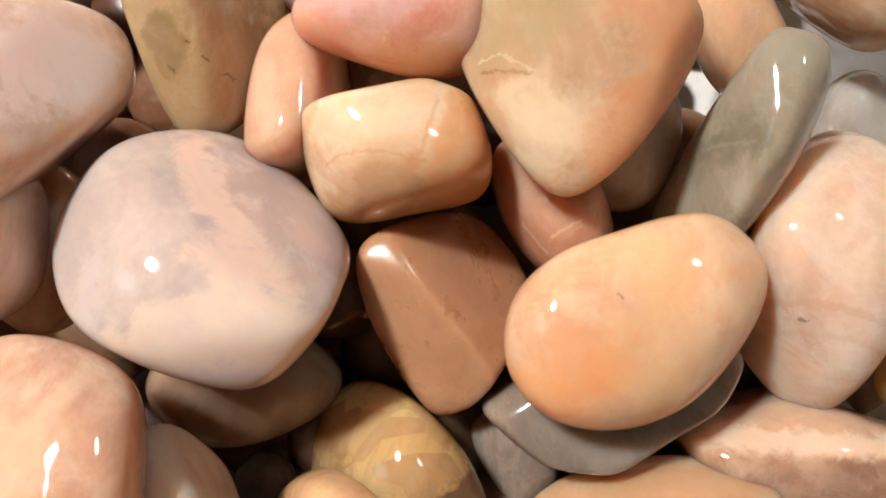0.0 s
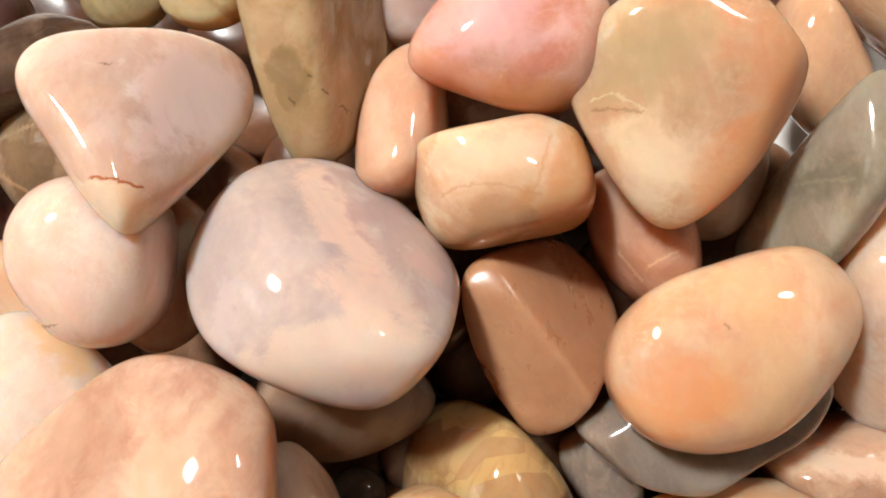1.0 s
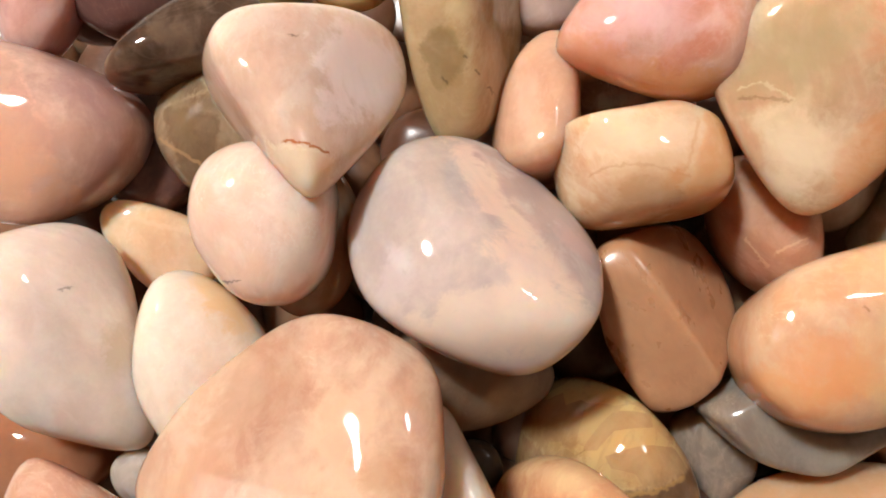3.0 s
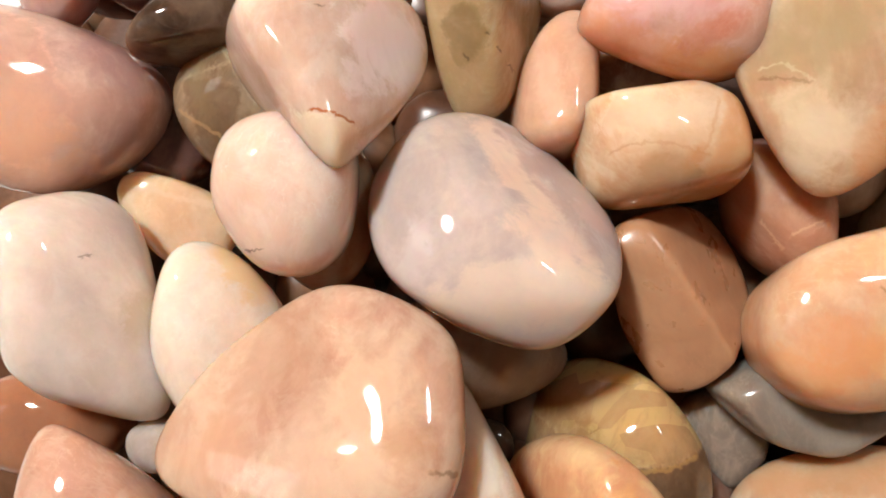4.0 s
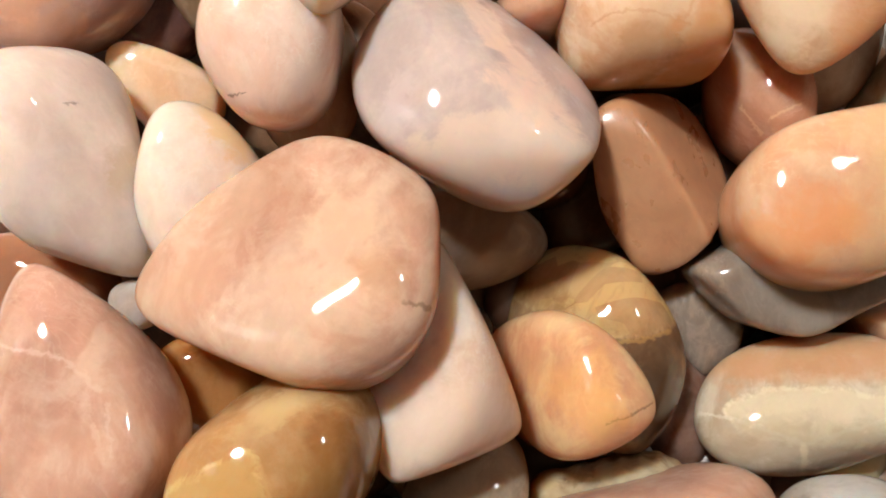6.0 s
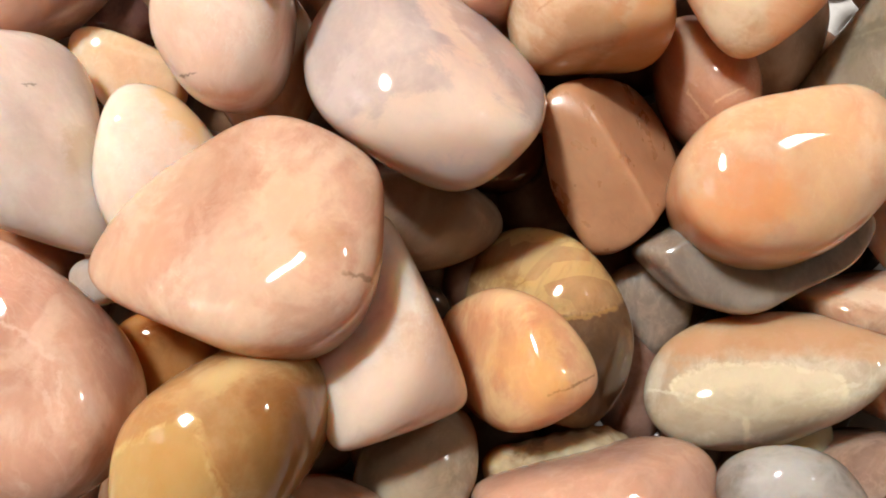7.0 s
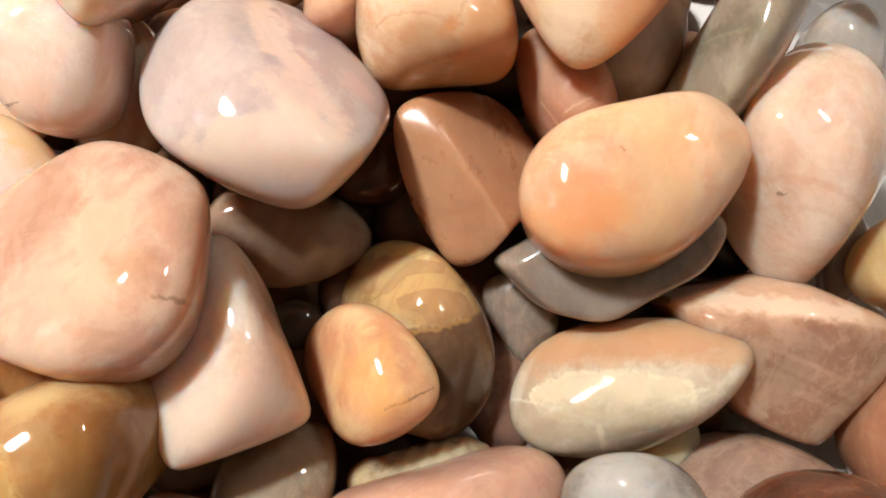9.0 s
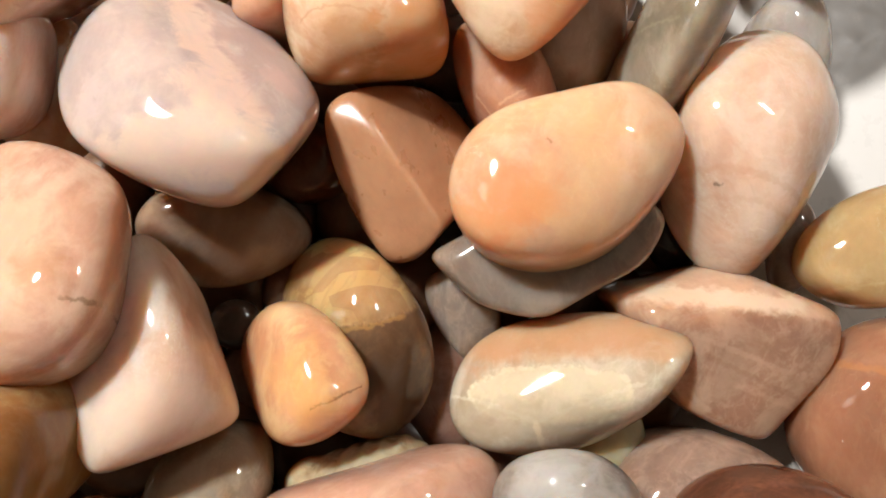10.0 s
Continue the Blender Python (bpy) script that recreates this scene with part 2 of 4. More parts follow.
def worn_shape(ways, sides, rises, top, bottom, roundness, seed, cuts=(), bumps=1.0, dome=1.0, faces=()):
    """How far a tumbled stone reaches in each direction: ten worn side facets round it, a top facet (azimuth, elevation,
    distance), a bottom facet and further cuts like the top, all rounded into one another
    over a domed core and left a little uneven. Millimetres."""
    facets = [(i * 360 / COUNT, rises[i], sides[i]) for i in range(COUNT)] + [top, (0, -90, bottom)] + list(cuts)
    total = np.zeros(len(ways))
    for k, (azimuth, rise, reach) in enumerate(facets):
        a, e = radians(azimuth), radians(rise)
        normal = np.array((math.cos(a) * math.cos(e), math.sin(a) * math.cos(e), math.sin(e)))
        total += (np.maximum(ways @ normal, 0) / reach) ** roundness
        if k == COUNT - 1:
            girth = total.copy()
    up = dome * np.where(ways[:, 2] > 0, top[2], bottom)
    total += (girth ** (2 / roundness) / 1.3225 + (ways[:, 2] / up) ** 2) ** (roundness / 2)
    far = total ** (-1 / roundness)
    rnd = random.Random(seed)
    # flat places that the tumbling left on the shoulders: azimuth, elevation and how much of the height they leave
    if not faces:
        start = rnd.uniform(0, 360)
        faces = [(start + 90 * k + rnd.uniform(-30, 30), rnd.uniform(42, 66), rnd.uniform(0.93, 0.98)) for k in range(4)]
    if bumps > 2:
        far *= 1 + 0.009 * np.sin(ways[:, 0] * 34 + ways[:, 1] * 9 + 2 * np.sin(5 * ways[:, 0]))
    for azimuth, rise, left in faces:
        a, e = radians(azimuth), radians(rise)
        normal = np.array((math.cos(a) * math.cos(e), math.sin(a) * math.cos(e), math.sin(e)))
        toward = np.maximum(ways @ normal, 0)
        far = (far ** -18 + (toward / (left * (toward * far).max())) ** 18) ** (-1 / 18)
    for k in range(9):
        wave = np.array([rnd.gauss(0, 1) for _ in range(3)])
        wave *= rnd.uniform(2.0, 6.0) / np.linalg.norm(wave)
        far *= 1 + bumps * 0.01 / (1 + 0.25 * k) * np.sin(ways @ wave + rnd.uniform(0, 6))
    return far


VIEW_TILT = 90 + TILT


def tumbled_stone(label, at, turn, sides, rises, top, bottom, roundness, look_of, cuts=(), bumps=1.0, dome=1.15, ball=None, faces=(), group="tumbled stones in the pile"):
    """One polished stone at a place in millimetres; turn is its tilt in degrees."""
    seed = int(abs(at[0] * 7.3 + at[1] * 3.1 + at[2] * 1.7) * 10) % 997
    ways, sheet = ball or BALL
    points = ways * (worn_shape(ways, sides, rises, top, bottom, roundness, seed, cuts, bumps, dome, faces) / 1000)[:, None]
    mesh = bpy.data.meshes.new("tumbled_stone")
    mesh.from_pydata(points.tolist(), [], sheet)
    mesh.shade_smooth()
    mesh.materials.append(stone_material(seed * 0.37, **look_of) if isinstance(look_of, dict) else look_of)
    stone = new("tumbled_stone", mesh)
    stone.matrix_world = pose(at[0] / 1000, at[1] / 1000, at[2] / 1000, VIEW_TILT) @ pose(0, 0, 0, *turn)
    return tagged(stone, label, "stone", group)


# the second mark, at the left, paints in a dim panel's pale reflection
tumbled_stone('large milky lilac-white tumbled stone with peach clouds', (-22.74, 9.18, 36.68), (-13.5, 2.8, -0.3),
    [17.74, 14.86, 22.94, 25.02, 24.09, 22.43, 16.0, 10.42, 13.27, 10.45], [0, 6, 11, 6, 3, 12, -17, -9, 5, -14], (54, 50, 7.0), 13.33, 6,
    dict(windows=(([(-9.5, 17), (-5, 9.5), (-2.5, 1), (10, -2), (5, 5), (-1, 19)], (244, 216, 198), 0.8, 1.4, 0), ([(-3.5, 19), (1.5, 9.5), (4, 3.5), (11, -0.5), (18, 2), (15, 14), (3, 21)], (198, 174, 168), 0.75, 1.4, 0), ([(-6, -11), (2, -11), (11, -6), (9.5, -1.5), (-3, -2.5), (-13, -8)], (241, 218, 199), 0.65, 1.3, 0)), body=(215, 197, 190), second=(221, 204, 195), cloud=(237, 218, 205), cloudy=0.35, scale=75, marks=(((6.5, 7.5), (10, 4.5), 1.8, (222, 192, 182), 0.7), ((-12, 2), (-13, -4), 2.0, (228, 210, 204), 0.6), ((-2.95, -10.5), (4.74, -10.2), 2.2, (212, 194, 190), 0.6))), faces=((200, 64, 0.95), (-82, 40, 0.9), (35, 55, 0.95)))
tumbled_stone('large peach pebble with pale cloudy patches and a small crack', (-38.8, -11.14, 43.13), (-23.1, 0.8, -0.2),
    [10.57, 15.39, 15.96, 19.21, 18.77, 26.27, 30.42, 13.88, 13.15, 12.54], [-8, -10, -6, 0, -14, 4, 3, -7, 6, 2], (-177, 75, 5.6), 9.93, 7,
    dict(body=(227, 187, 162), second=(218, 176, 155), cloud=(239, 210, 187), cloudy=0.73, scale=80, marks=(((6.74, -4.2), (9.62, -3.87), 0.31, (128, 98, 62), 0.48), ((-13.61, 9.23), (-4.61, 2.8), 7.49, (204, 158, 128), 0.4), ((0.57, 6.67), (0.88, -5.31), 5.15, (244, 212, 184), 0.65), ((-5.31, -0.13), (-5.03, -5.65), 3.29, (240, 206, 182), 0.5), ((-13.33, -0.83), (-16.47, -5.96), 4.99, (232, 190, 160), 0.5), ((3.56, -0.22), (5.43, -2.74), 2.77, (206, 160, 122), 0.5))), faces=((-62, 58, 0.95), (150, 66, 0.95), (60, 50, 0.95)))
tumbled_stone('pale pink triangular tumbled stone with a rusty seam', (-46.11, 28.39, 45.6), (-24.0, 26.3, -5.7),
    [13.51, 21.62, 20.21, 11.27, 13.5, 11.88, 8.05, 11.1, 18.24, 9.58], [16, 6, 2, -1, 12, 3, -16, -39, -3, -10], (-1, 66, 3.96), 19.44, 8,
    dict(windows=(([(0, 3), (2, -4), (11, 1), (13, 9), (2, 10)], (252, 232, 226), 0.8, 1.4, 0), ([(-6, -8.4), (-3, -17), (2, -17), (3, -9.2)], (246, 222, 196), 0.55, 0.35, 0.3),), body=(232, 201, 182), second=(236, 205, 185), cloud=(245, 223, 210), cloudy=0.63, marks=(((-3.19, -8.52), (1.71, -8.85), 0.18, (190, 112, 40), 0.85), ((-3.28, 4.25), (-2.42, 4.27), 0.16, (80, 60, 60), 0.54), ((2.94, 6.92), (10.36, 5.67), 5.23, (240, 222, 214), 0.5))), dome=1.15, faces=((90, 82, 0.94), (-35, 42, 0.93), (215, 28, 0.95)))
tumbled_stone('pale peach rounded square pebble with a dark hairline crack', (-50.34, 14.6, 40.77), (0, 0, 0),
    [8.32, 10.16, 9.94, 9.84, 10.24, 8.32, 8.17, 9.47, 10.37, 9.94], [0] * 10, (-30, 80, 7.6), 7.3, 9,
    dict(body=(240, 206, 186), second=(243, 213, 196), cloud=(250, 232, 218), cloudy=0.58, marks=(((-3.2, -6.9), (-0.8, -6.5), 0.13, (60, 48, 42), 0.57),)))
tumbled_stone('cream yellow teardrop pebble with a peach edge', (-55.41, -11.11, 27.86), (6.7, 22.5, 1.3),
    [5.9, 12.49, 22.92, 32.05, 25.85, 12.78, 6.33, 3.07, 2.27, 2.91], [1, 0, -1, 0, 1, -1, 6, 0, 0, 0], (74, 81, 6.12), 6.22, 6,
    dict(body=(245, 226, 211), second=(245, 220, 201), cloud=(250, 239, 227), cloudy=0.47, marks=(((-4.25, 21.0), (1.58, 15.88), 2.8, (246, 206, 158), 0.75),)))
tumbled_stone('off-white rounded slab of polished stone', (-79.85, 1.89, 30.12), (20.8, 8.6, 1.6),
    [10.44, 13.97, 16.32, 13.14, 9.96, 4.63, 3.71, 6.79, 15.68, 18.23], [-32, 17, 1, -17, -18, 5, -5, -13, -22, -24], (-175, 86, 13.65), 4.33, 8,
    dict(body=(241, 221, 209), second=(245, 227, 214), cloud=(250, 237, 227), cloudy=0.5, marks=(((5.69, 9.07), (6.64, 8.83), 0.15, (90, 70, 66), 0.48), ((2.42, 0.87), (9.98, -0.73), 0.47, (238, 226, 214), 0.3), ((11.08, 3.33), (12.22, -0.33), 1.69, (222, 200, 174), 0.7))))
tumbled_stone('big mauve pink polished pebble with a peach patch', (-96.31, 23.57, 33.66), (3.6, 0.9, 0.0),
    [33.78, 32.43, 17.55, 15.01, 6.88, 3.74, 3.51, 6.03, 14.55, 25.38], [3, 7, 10, -7, 0, 0, 0, 0, -5, 1], (82, 88, 8.75), 15.63, 6,
    dict(windows=(([(6, 14), (8, -5), (16, -6), (19.8, 0.6), (14.4, 10.7)], (230, 186, 164), 0.4, 0.35, 0.35),), body=(202, 168, 158), second=(212, 176, 162), cloud=(237, 207, 189), scale=75, cloudy=0.5, marks=(((12.0, 0.77), (14.99, -5.52), 7.79, (236, 186, 152), 0.65), ((18.19, 12.42), (26.51, 5.38), 5.52, (176, 136, 132), 0.5), ((17.51, 1.91), (23.42, 1.23), 2.8, (206, 164, 150), 0.5))))
tumbled_stone('slim pointed peach pebble between larger stones', (-63.66, 10.31, 23.52), (17.1, 6.5, 1.0),
    [3.53, 5.99, 7.9, 15.0, 18.86, 14.43, 6.68, 3.45, 2.25, 2.29], [0, 0, -5, -1, 0, 0, -2, 1, 0, 0], (86, 82, 3.72), 4.69, 7,
    dict(body=(241, 205, 174), second=(237, 200, 169), cloud=(246, 218, 192), cloudy=0.47, marks=(((-10.09, 8.93), (1.13, 6.64), 0.46, (246, 216, 190), 0.36),)))
tumbled_stone('clear grey brown quartz pebble with pale inner fractures', (-53.3, 29.9, 31.08), (2.9, -1.7, -0.0),
    [4.32, 4.49, 6.27, 10.17, 15.02, 18.11, 15.82, 14.48, 9.28, 5.69], [0, 0, 0, 0, 0, -1, 0, 0, 0, 0], (-153, 90, 6.09), 6.21, 7,
    dict(windows=(([(-13, 1), (-10, -8), (-6, -7), (-5, 0)], (138, 112, 86), 0.55, 0.3, 0.7),), body=(176, 151, 126), second=(150, 122, 96), cloud=(210, 183, 155), glass=0.3, cloudy=0.5, marks=(((-13.54, -2.84), (-6.51, -6.51), 0.32, (222, 186, 146), 0.54), ((-13.08, 1.03), (-5.22, 3.69), 0.26, (214, 190, 160), 0.48), ((-8.07, 5.11), (-3.02, -1.82), 0.32, (216, 196, 170), 0.48), ((-11.7, 3.22), (-8.78, -4.19), 1.79, (176, 152, 120), 0.5))))
tumbled_stone('dark brown glossy pebble with pale reflections', (-56.06, 40.05, 31.94), (-27.2, 15.7, -3.8),
    [1.15, 1.47, 3.06, 7.62, 11.9, 25.28, 29.53, 18.58, 4.34, 1.63], [0, 0, 0, -8, -1, -3, -2, -7, -5, 0], (-159, 84, 7.52), 6.95, 6,
    dict(body=(128, 102, 86), second=(110, 88, 74), cloud=(169, 146, 126), glass=0.3, cloudy=0.5))
tumbled_stone('long smoky yellow translucent stone', (-30.34, 68.69, 37.11), (-7.2, -15.8, 1.0),
    [5.31, 1.72, 1.0, 1.03, 1.87, 5.82, 30.13, 66.29, 66.0, 29.21], [9, 0, 0, 0, 0, -14, 0, 0, 0, -8], (-89, 68, 14.86), 20.88, 6,
    dict(windows=(([(-3.2, -29.9), (-0.5, -35), (3.4, -31.5), (0.2, -27.8)], (166, 144, 104), 0.6, 0.4, 0.5),), body=(227, 196, 158), second=(214, 182, 142), cloud=(241, 218, 185), glass=0.3, cloudy=0.5, marks=(((3.85, -32.4), (4.18, -32.76), 0.18, (40, 32, 28), 0.54), ((2.85, -31.1), (3.29, -31.36), 0.15, (50, 40, 34), 0.54), ((4.78, -33.8), (5.09, -33.42), 0.18, (60, 48, 40), 0.48), ((-0.36, -31.27), (1.68, -34.37), 1.45, (160, 138, 100), 0.2), ((-0.19, -33.35), (0.27, -34.1), 0.18, (50, 40, 30), 0.54), ((0.4, -33.22), (2.6, -37.5), 4.73, (196, 168, 126), 0.25))))
tumbled_stone('upright smooth pink peach pebble', (-16.37, 28.0, 26.92), (-12.7, -4.5, 0.5),
    [4.06, 12.71, 26.82, 26.11, 12.68, 8.69, 9.06, 5.14, 2.69, 2.51], [4, -1, -1, -1, -8, 10, -1, 0, -4, 3], (-45, 89, 11.08), 10.33, 6,
    dict(body=(230, 189, 162), second=(225, 182, 156), cloud=(237, 201, 178), cloudy=0.47, marks=(((-4.12, 8.16), (-2.25, -0.72), 1.83, (240, 206, 184), 0.5),)))
tumbled_stone('coral pink stone with rusty speckled edge', (0.63, 47.02, 37.27), (-3.7, -0.4, 0.0),
    [7.01, 4.78, 4.8, 7.16, 12.82, 30.14, 31.13, 15.11, 14.55, 12.13], [0, 0, 0, -2, 3, 0, 0, -3, 1, 1], (0, 89, 7.72), 7.35, 6,
    dict(body=(234, 187, 164), second=(227, 167, 144), cloud=(245, 210, 196), cloudy=0.63, marks=(((-12.47, -2.8), (-3.31, -4.38), 5.29, (246, 206, 204), 0.7), ((-8.65, -11.7), (0.38, -12.12), 1.9, (232, 172, 110), 0.6), ((-4.36, -10.06), (-0.58, -7.56), 1.63, (220, 150, 122), 0.5), ((-16.26, -8.75), (-9.46, -10.99), 2.13, (238, 180, 140), 0.6))))
# the palest window and mark paint a soft highlight on the lower left corner
tumbled_stone('large peach rhombus stone with a honey coloured face', (19.83, 42.02, 37.85), (-7.0, 8.8, -0.5),
    [7.59, 4.91, 4.88, 8.22, 14.71, 21.63, 21.36, 31.74, 22.16, 11.27], [-13, 2, 1, -6, 7, 0, 0, 4, 9, -13], (-129, 64, 9.24), 8.27, 8,
    dict(windows=(([(-16.3, -8.3), (-11.2, -9), (-4, -1), (-5.2, 2), (-13.6, 0.7)], (214, 190, 152), 0.55, 0.9, 0.0), ([(-5.5, -15.8), (-3, -24), (8, -16), (8, -4), (0.5, -7.5)], (234, 168, 118), 0.6, 1.0, 0), ([(-15, -11), (-10, -16.5), (-7, -17), (-6, -14), (-11, -9.5)], (255, 234, 204), 0.7, 0.9, 0),), body=(234, 192, 160), second=(218, 183, 149), cloud=(245, 218, 189), cloudy=0.73, scale=90, marks=(((-16.19, -7.81), (-14.31, -7.28), 0.18, (250, 232, 200), 0.54), ((-14.31, -7.28), (-10.67, -9.5), 0.21, (250, 232, 200), 0.54), ((-15.93, -8.78), (-11.06, -9.6), 0.23, (150, 112, 74), 0.42), ((-14.5, -3.19), (-7.68, -6.51), 7.06, (206, 184, 146), 0.6), ((-5.81, -14.98), (-10.18, -16.66), 4.76, (246, 222, 196), 0.6), ((-1.79, -0.67), (3.86, -6.6), 5.51, (224, 166, 124), 0.6))), dome=1.0, faces=((-38, 45, 0.88), (-150, 55, 0.93), (100, 80, 0.94)))
tumbled_stone('blocky peach stone with glassy window and orange rim', (-4.33, 30.96, 31.1), (-27.1, 11.5, -2.8),
    [10.54, 5.64, 2.79, 3.52, 11.07, 13.46, 13.69, 14.9, 11.87, 15.11], [17, -3, 8, 21, -5, -15, 9, 4, -14, 8], (82, 82, 8.81), 12.14, 8,
    dict(windows=(([(-11.4, -5.8), (-4.4, -10.1), (4.4, -8.6), (5, -3), (2.4, 3), (-9, 3)], (242, 218, 194), 0.55, 0.3, 0.3), ([(1, -13), (14, -12), (14, 2), (3, -1)], (228, 166, 110), 0.6, 0.6, 0.3), ([(-6.6, -10.3), (-5.8, -12.4), (1.3, -12.2), (-1.2, -10.5)], (186, 144, 108), 0.75, 0.2, 0.6),), body=(236, 198, 166), second=(226, 178, 138), cloud=(245, 223, 196), cloudy=0.63, marks=(((-9.03, -6.38), (-0.04, -6.82), 4.33, (248, 224, 198), 0.65), ((7.96, -2.79), (9.98, -7.46), 2.26, (224, 154, 96), 0.7), ((-9.36, -8.5), (0.94, -10.35), 0.16, (196, 142, 100), 0.3), ((-7.14, -10.87), (-1.03, -12.39), 2.7, (236, 206, 174), 0.4), ((-1.1, -10.84), (-0.3, -10.17), 1.3, (226, 160, 96), 0.6), ((1.97, -3.19), (0.02, -10.1), 0.26, (214, 156, 104), 0.3), ((-7.07, -11.21), (7.44, -8.49), 3.49, (214, 168, 124), 0.35))), dome=1.15, faces=((-100, 42, 0.94), (80, 55, 0.95), (-70, 80, 0.96)))
tumbled_stone('brown satin stone with a sharp polished ridge', (1.17, 4.64, 23.47), (-22.2, 19.0, -3.8),
    [12.75, 16.96, 17.9, 16.04, 16.85, 9.54, 7.08, 8.41, 8.57, 6.86], [0, 2, -1, 3, -1, -33, -6, 5, -3, 4], (15, 68, 4.52), 5.32, 14,
    dict(body=(200, 156, 123), second=(191, 146, 114), cloud=(210, 167, 133), sheen=0.27, waxy=0.5, gloss=1.0, cloudy=0.47), cuts=((230, 37, 3.9),), dome=2.2, faces=((48, 72, 0.95), (208, 60, 0.92)))
tumbled_stone('orange peach egg shaped pebble with a high polish', (20.6, 8.07, 30.6), (-14.1, 3.5, -0.4),
    [18.75, 19.69, 15.96, 8.98, 12.41, 15.55, 19.46, 16.89, 14.13, 14.52], [-10, -2, -4, -3, -2, -8, -10, -5, 4, 4], (-129, 84, 8.46), 16.34, 6,
    dict(windows=(([(-15, -7), (-12, -15), (-3.3, -15), (-3.7, -7.4)], (240, 178, 124), 0.45, 1.6, 0), ([(-3.2, 6), (-2.4, -15), (4, -15), (2.2, 7)], (250, 216, 168), 0.3, 1.5, 0),), body=(241, 201, 169), second=(239, 192, 156), cloud=(245, 216, 187), cloudy=0.53, scale=80, marks=(((-3.12, 0.24), (-2.02, -0.25), 0.18, (170, 122, 70), 0.48), ((-10.21, -8.97), (-3.07, -5.52), 5.15, (238, 168, 112), 0.5), ((2.97, 4.13), (5.14, -11.31), 3.62, (244, 206, 164), 0.45))))
tumbled_stone('small dusky pink pebble with fine light scratches', (13.98, 25.86, 19.86), (-14.1, -14.0, 1.7),
    [9.12, 5.58, 5.29, 6.61, 8.4, 7.74, 8.75, 13.59, 17.84, 16.47], [4, -2, 0, 0, -4, -3, 7, 0, -1, -1], (97, 87, 10.8), 9.75, 6,
    dict(body=(210, 164, 138), second=(203, 156, 133), cloud=(223, 183, 160), cloudy=0.5, marks=(((-2.39, -7.26), (0.46, -11.0), 0.18, (240, 204, 170), 0.48), ((1.17, -9.77), (4.82, -7.81), 0.23, (244, 212, 180), 0.48))))
tumbled_stone('grey beige pebble half hidden in the pile', (18.72, 34.43, 20.58), (3.1, -1.4, -0.0),
    [15.21, 14.21, 8.89, 5.59, 4.41, 4.77, 6.93, 11.87, 17.83, 16.26], [-1, -1, 0, 0, 0, 0, 0, 0, 0, 2], (-180, 90, 7.53), 7.41, 6,
    dict(body=(196, 171, 151), second=(185, 160, 142), cloud=(210, 187, 167), cloudy=0.5))
tumbled_stone('long grey green translucent stone', (36.96, 32.0, 25.21), (-10.1, 12.4, -1.1),
    [3.28, 2.06, 1.95, 2.43, 3.75, 7.77, 16.55, 23.46, 19.89, 8.67], [-6, -15, -19, -22, -16, 4, 4, -1, -3, 14], (-107, 78, 16.98), 15.02, 6,
    dict(body=(209, 194, 174), second=(192, 178, 156), cloud=(225, 214, 196), glass=0.3, cloudy=0.5, marks=(((-6.83, -6.56), (-5.19, -4.53), 2.84, (146, 138, 116), 0.6), ((-3.27, 5.72), (0.3, 2.12), 4.76, (190, 188, 172), 0.6), ((-6.96, -4.93), (-5.21, -6.1), 0.3, (206, 198, 172), 0.36), ((-5.11, -0.72), (-2.32, -2.86), 0.35, (204, 200, 180), 0.3))))
tumbled_stone('pale pink rounded rhombus stone with tan streaks', (50.23, 17.38, 18.79), (-17.3, 11.3, -1.7),
    [10.78, 12.52, 17.63, 16.39, 8.14, 15.37, 18.26, 27.0, 24.05, 12.15], [-3, 1, 1, -1, -28, -12, 9, 5, 5, 16], (53, 77, 14.46), 9.28, 7,
    dict(body=(239, 210, 189), second=(236, 203, 180), cloud=(246, 227, 210), cloudy=0.58, marks=(((-10.56, -11.25), (-10.16, -11.72), 0.2, (40, 30, 28), 0.57), ((-13.41, -8.92), (3.09, -14.62), 0.5, (214, 172, 142), 0.27), ((-11.97, -12.14), (2.12, -17.07), 0.35, (216, 176, 146), 0.24), ((-5.77, -16.88), (-3.66, -17.3), 0.2, (248, 230, 210), 0.48))))
tumbled_stone('clear glassy grey stone at the edge of the pile', (57.66, 30.71, 12.88), (0.3, -0.7, -0.0),
    [8.04, 12.95, 17.07, 14.45, 8.88, 6.29, 5.31, 5.32, 6.04, 7.19], [1, 0, 0, 0, 0, 0, 0, 0, 0, -1], (90, 90, 5.55), 5.47, 7,
    dict(body=(205, 196, 187), second=(196, 187, 178), cloud=(223, 216, 209), glass=0.3, cloudy=0.5))
tumbled_stone('peach white stone with tan veins', (61.68, 71.99, 27.58), (-18.5, -11.1, 1.8),
    [9.16, 6.66, 7.16, 10.9, 20.09, 32.11, 28.32, 40.38, 36.55, 17.37], [0, 0, 0, 0, 0, 2, -1, 1, 1, 0], (180, 90, 12.52), 12.89, 7,
    dict(body=(232, 201, 171), second=(223, 189, 156), cloud=(245, 225, 203), cloudy=0.5, marks=(((-13.44, -26.3), (-8.59, -30.39), 0.35, (200, 150, 110), 0.3),)))
tumbled_stone('flat grey polished stone under an orange pebble', (20.15, -1.91, 22.14), (0, 0, 12),
    [30, 15.43, 9.74, 7.14, 14.88, 30, 11.89, 9.23, 8.22, 13.39], [0] * 10, (-72, 82, 6.0), 7.0, 14,
    dict(body=(174, 160, 147), second=(164, 150, 138), cloud=(190, 176, 162), sheen=0.14, cloudy=0.47), dome=1.5, faces=((-80, 84, 0.95), (118, 50, 0.95)))
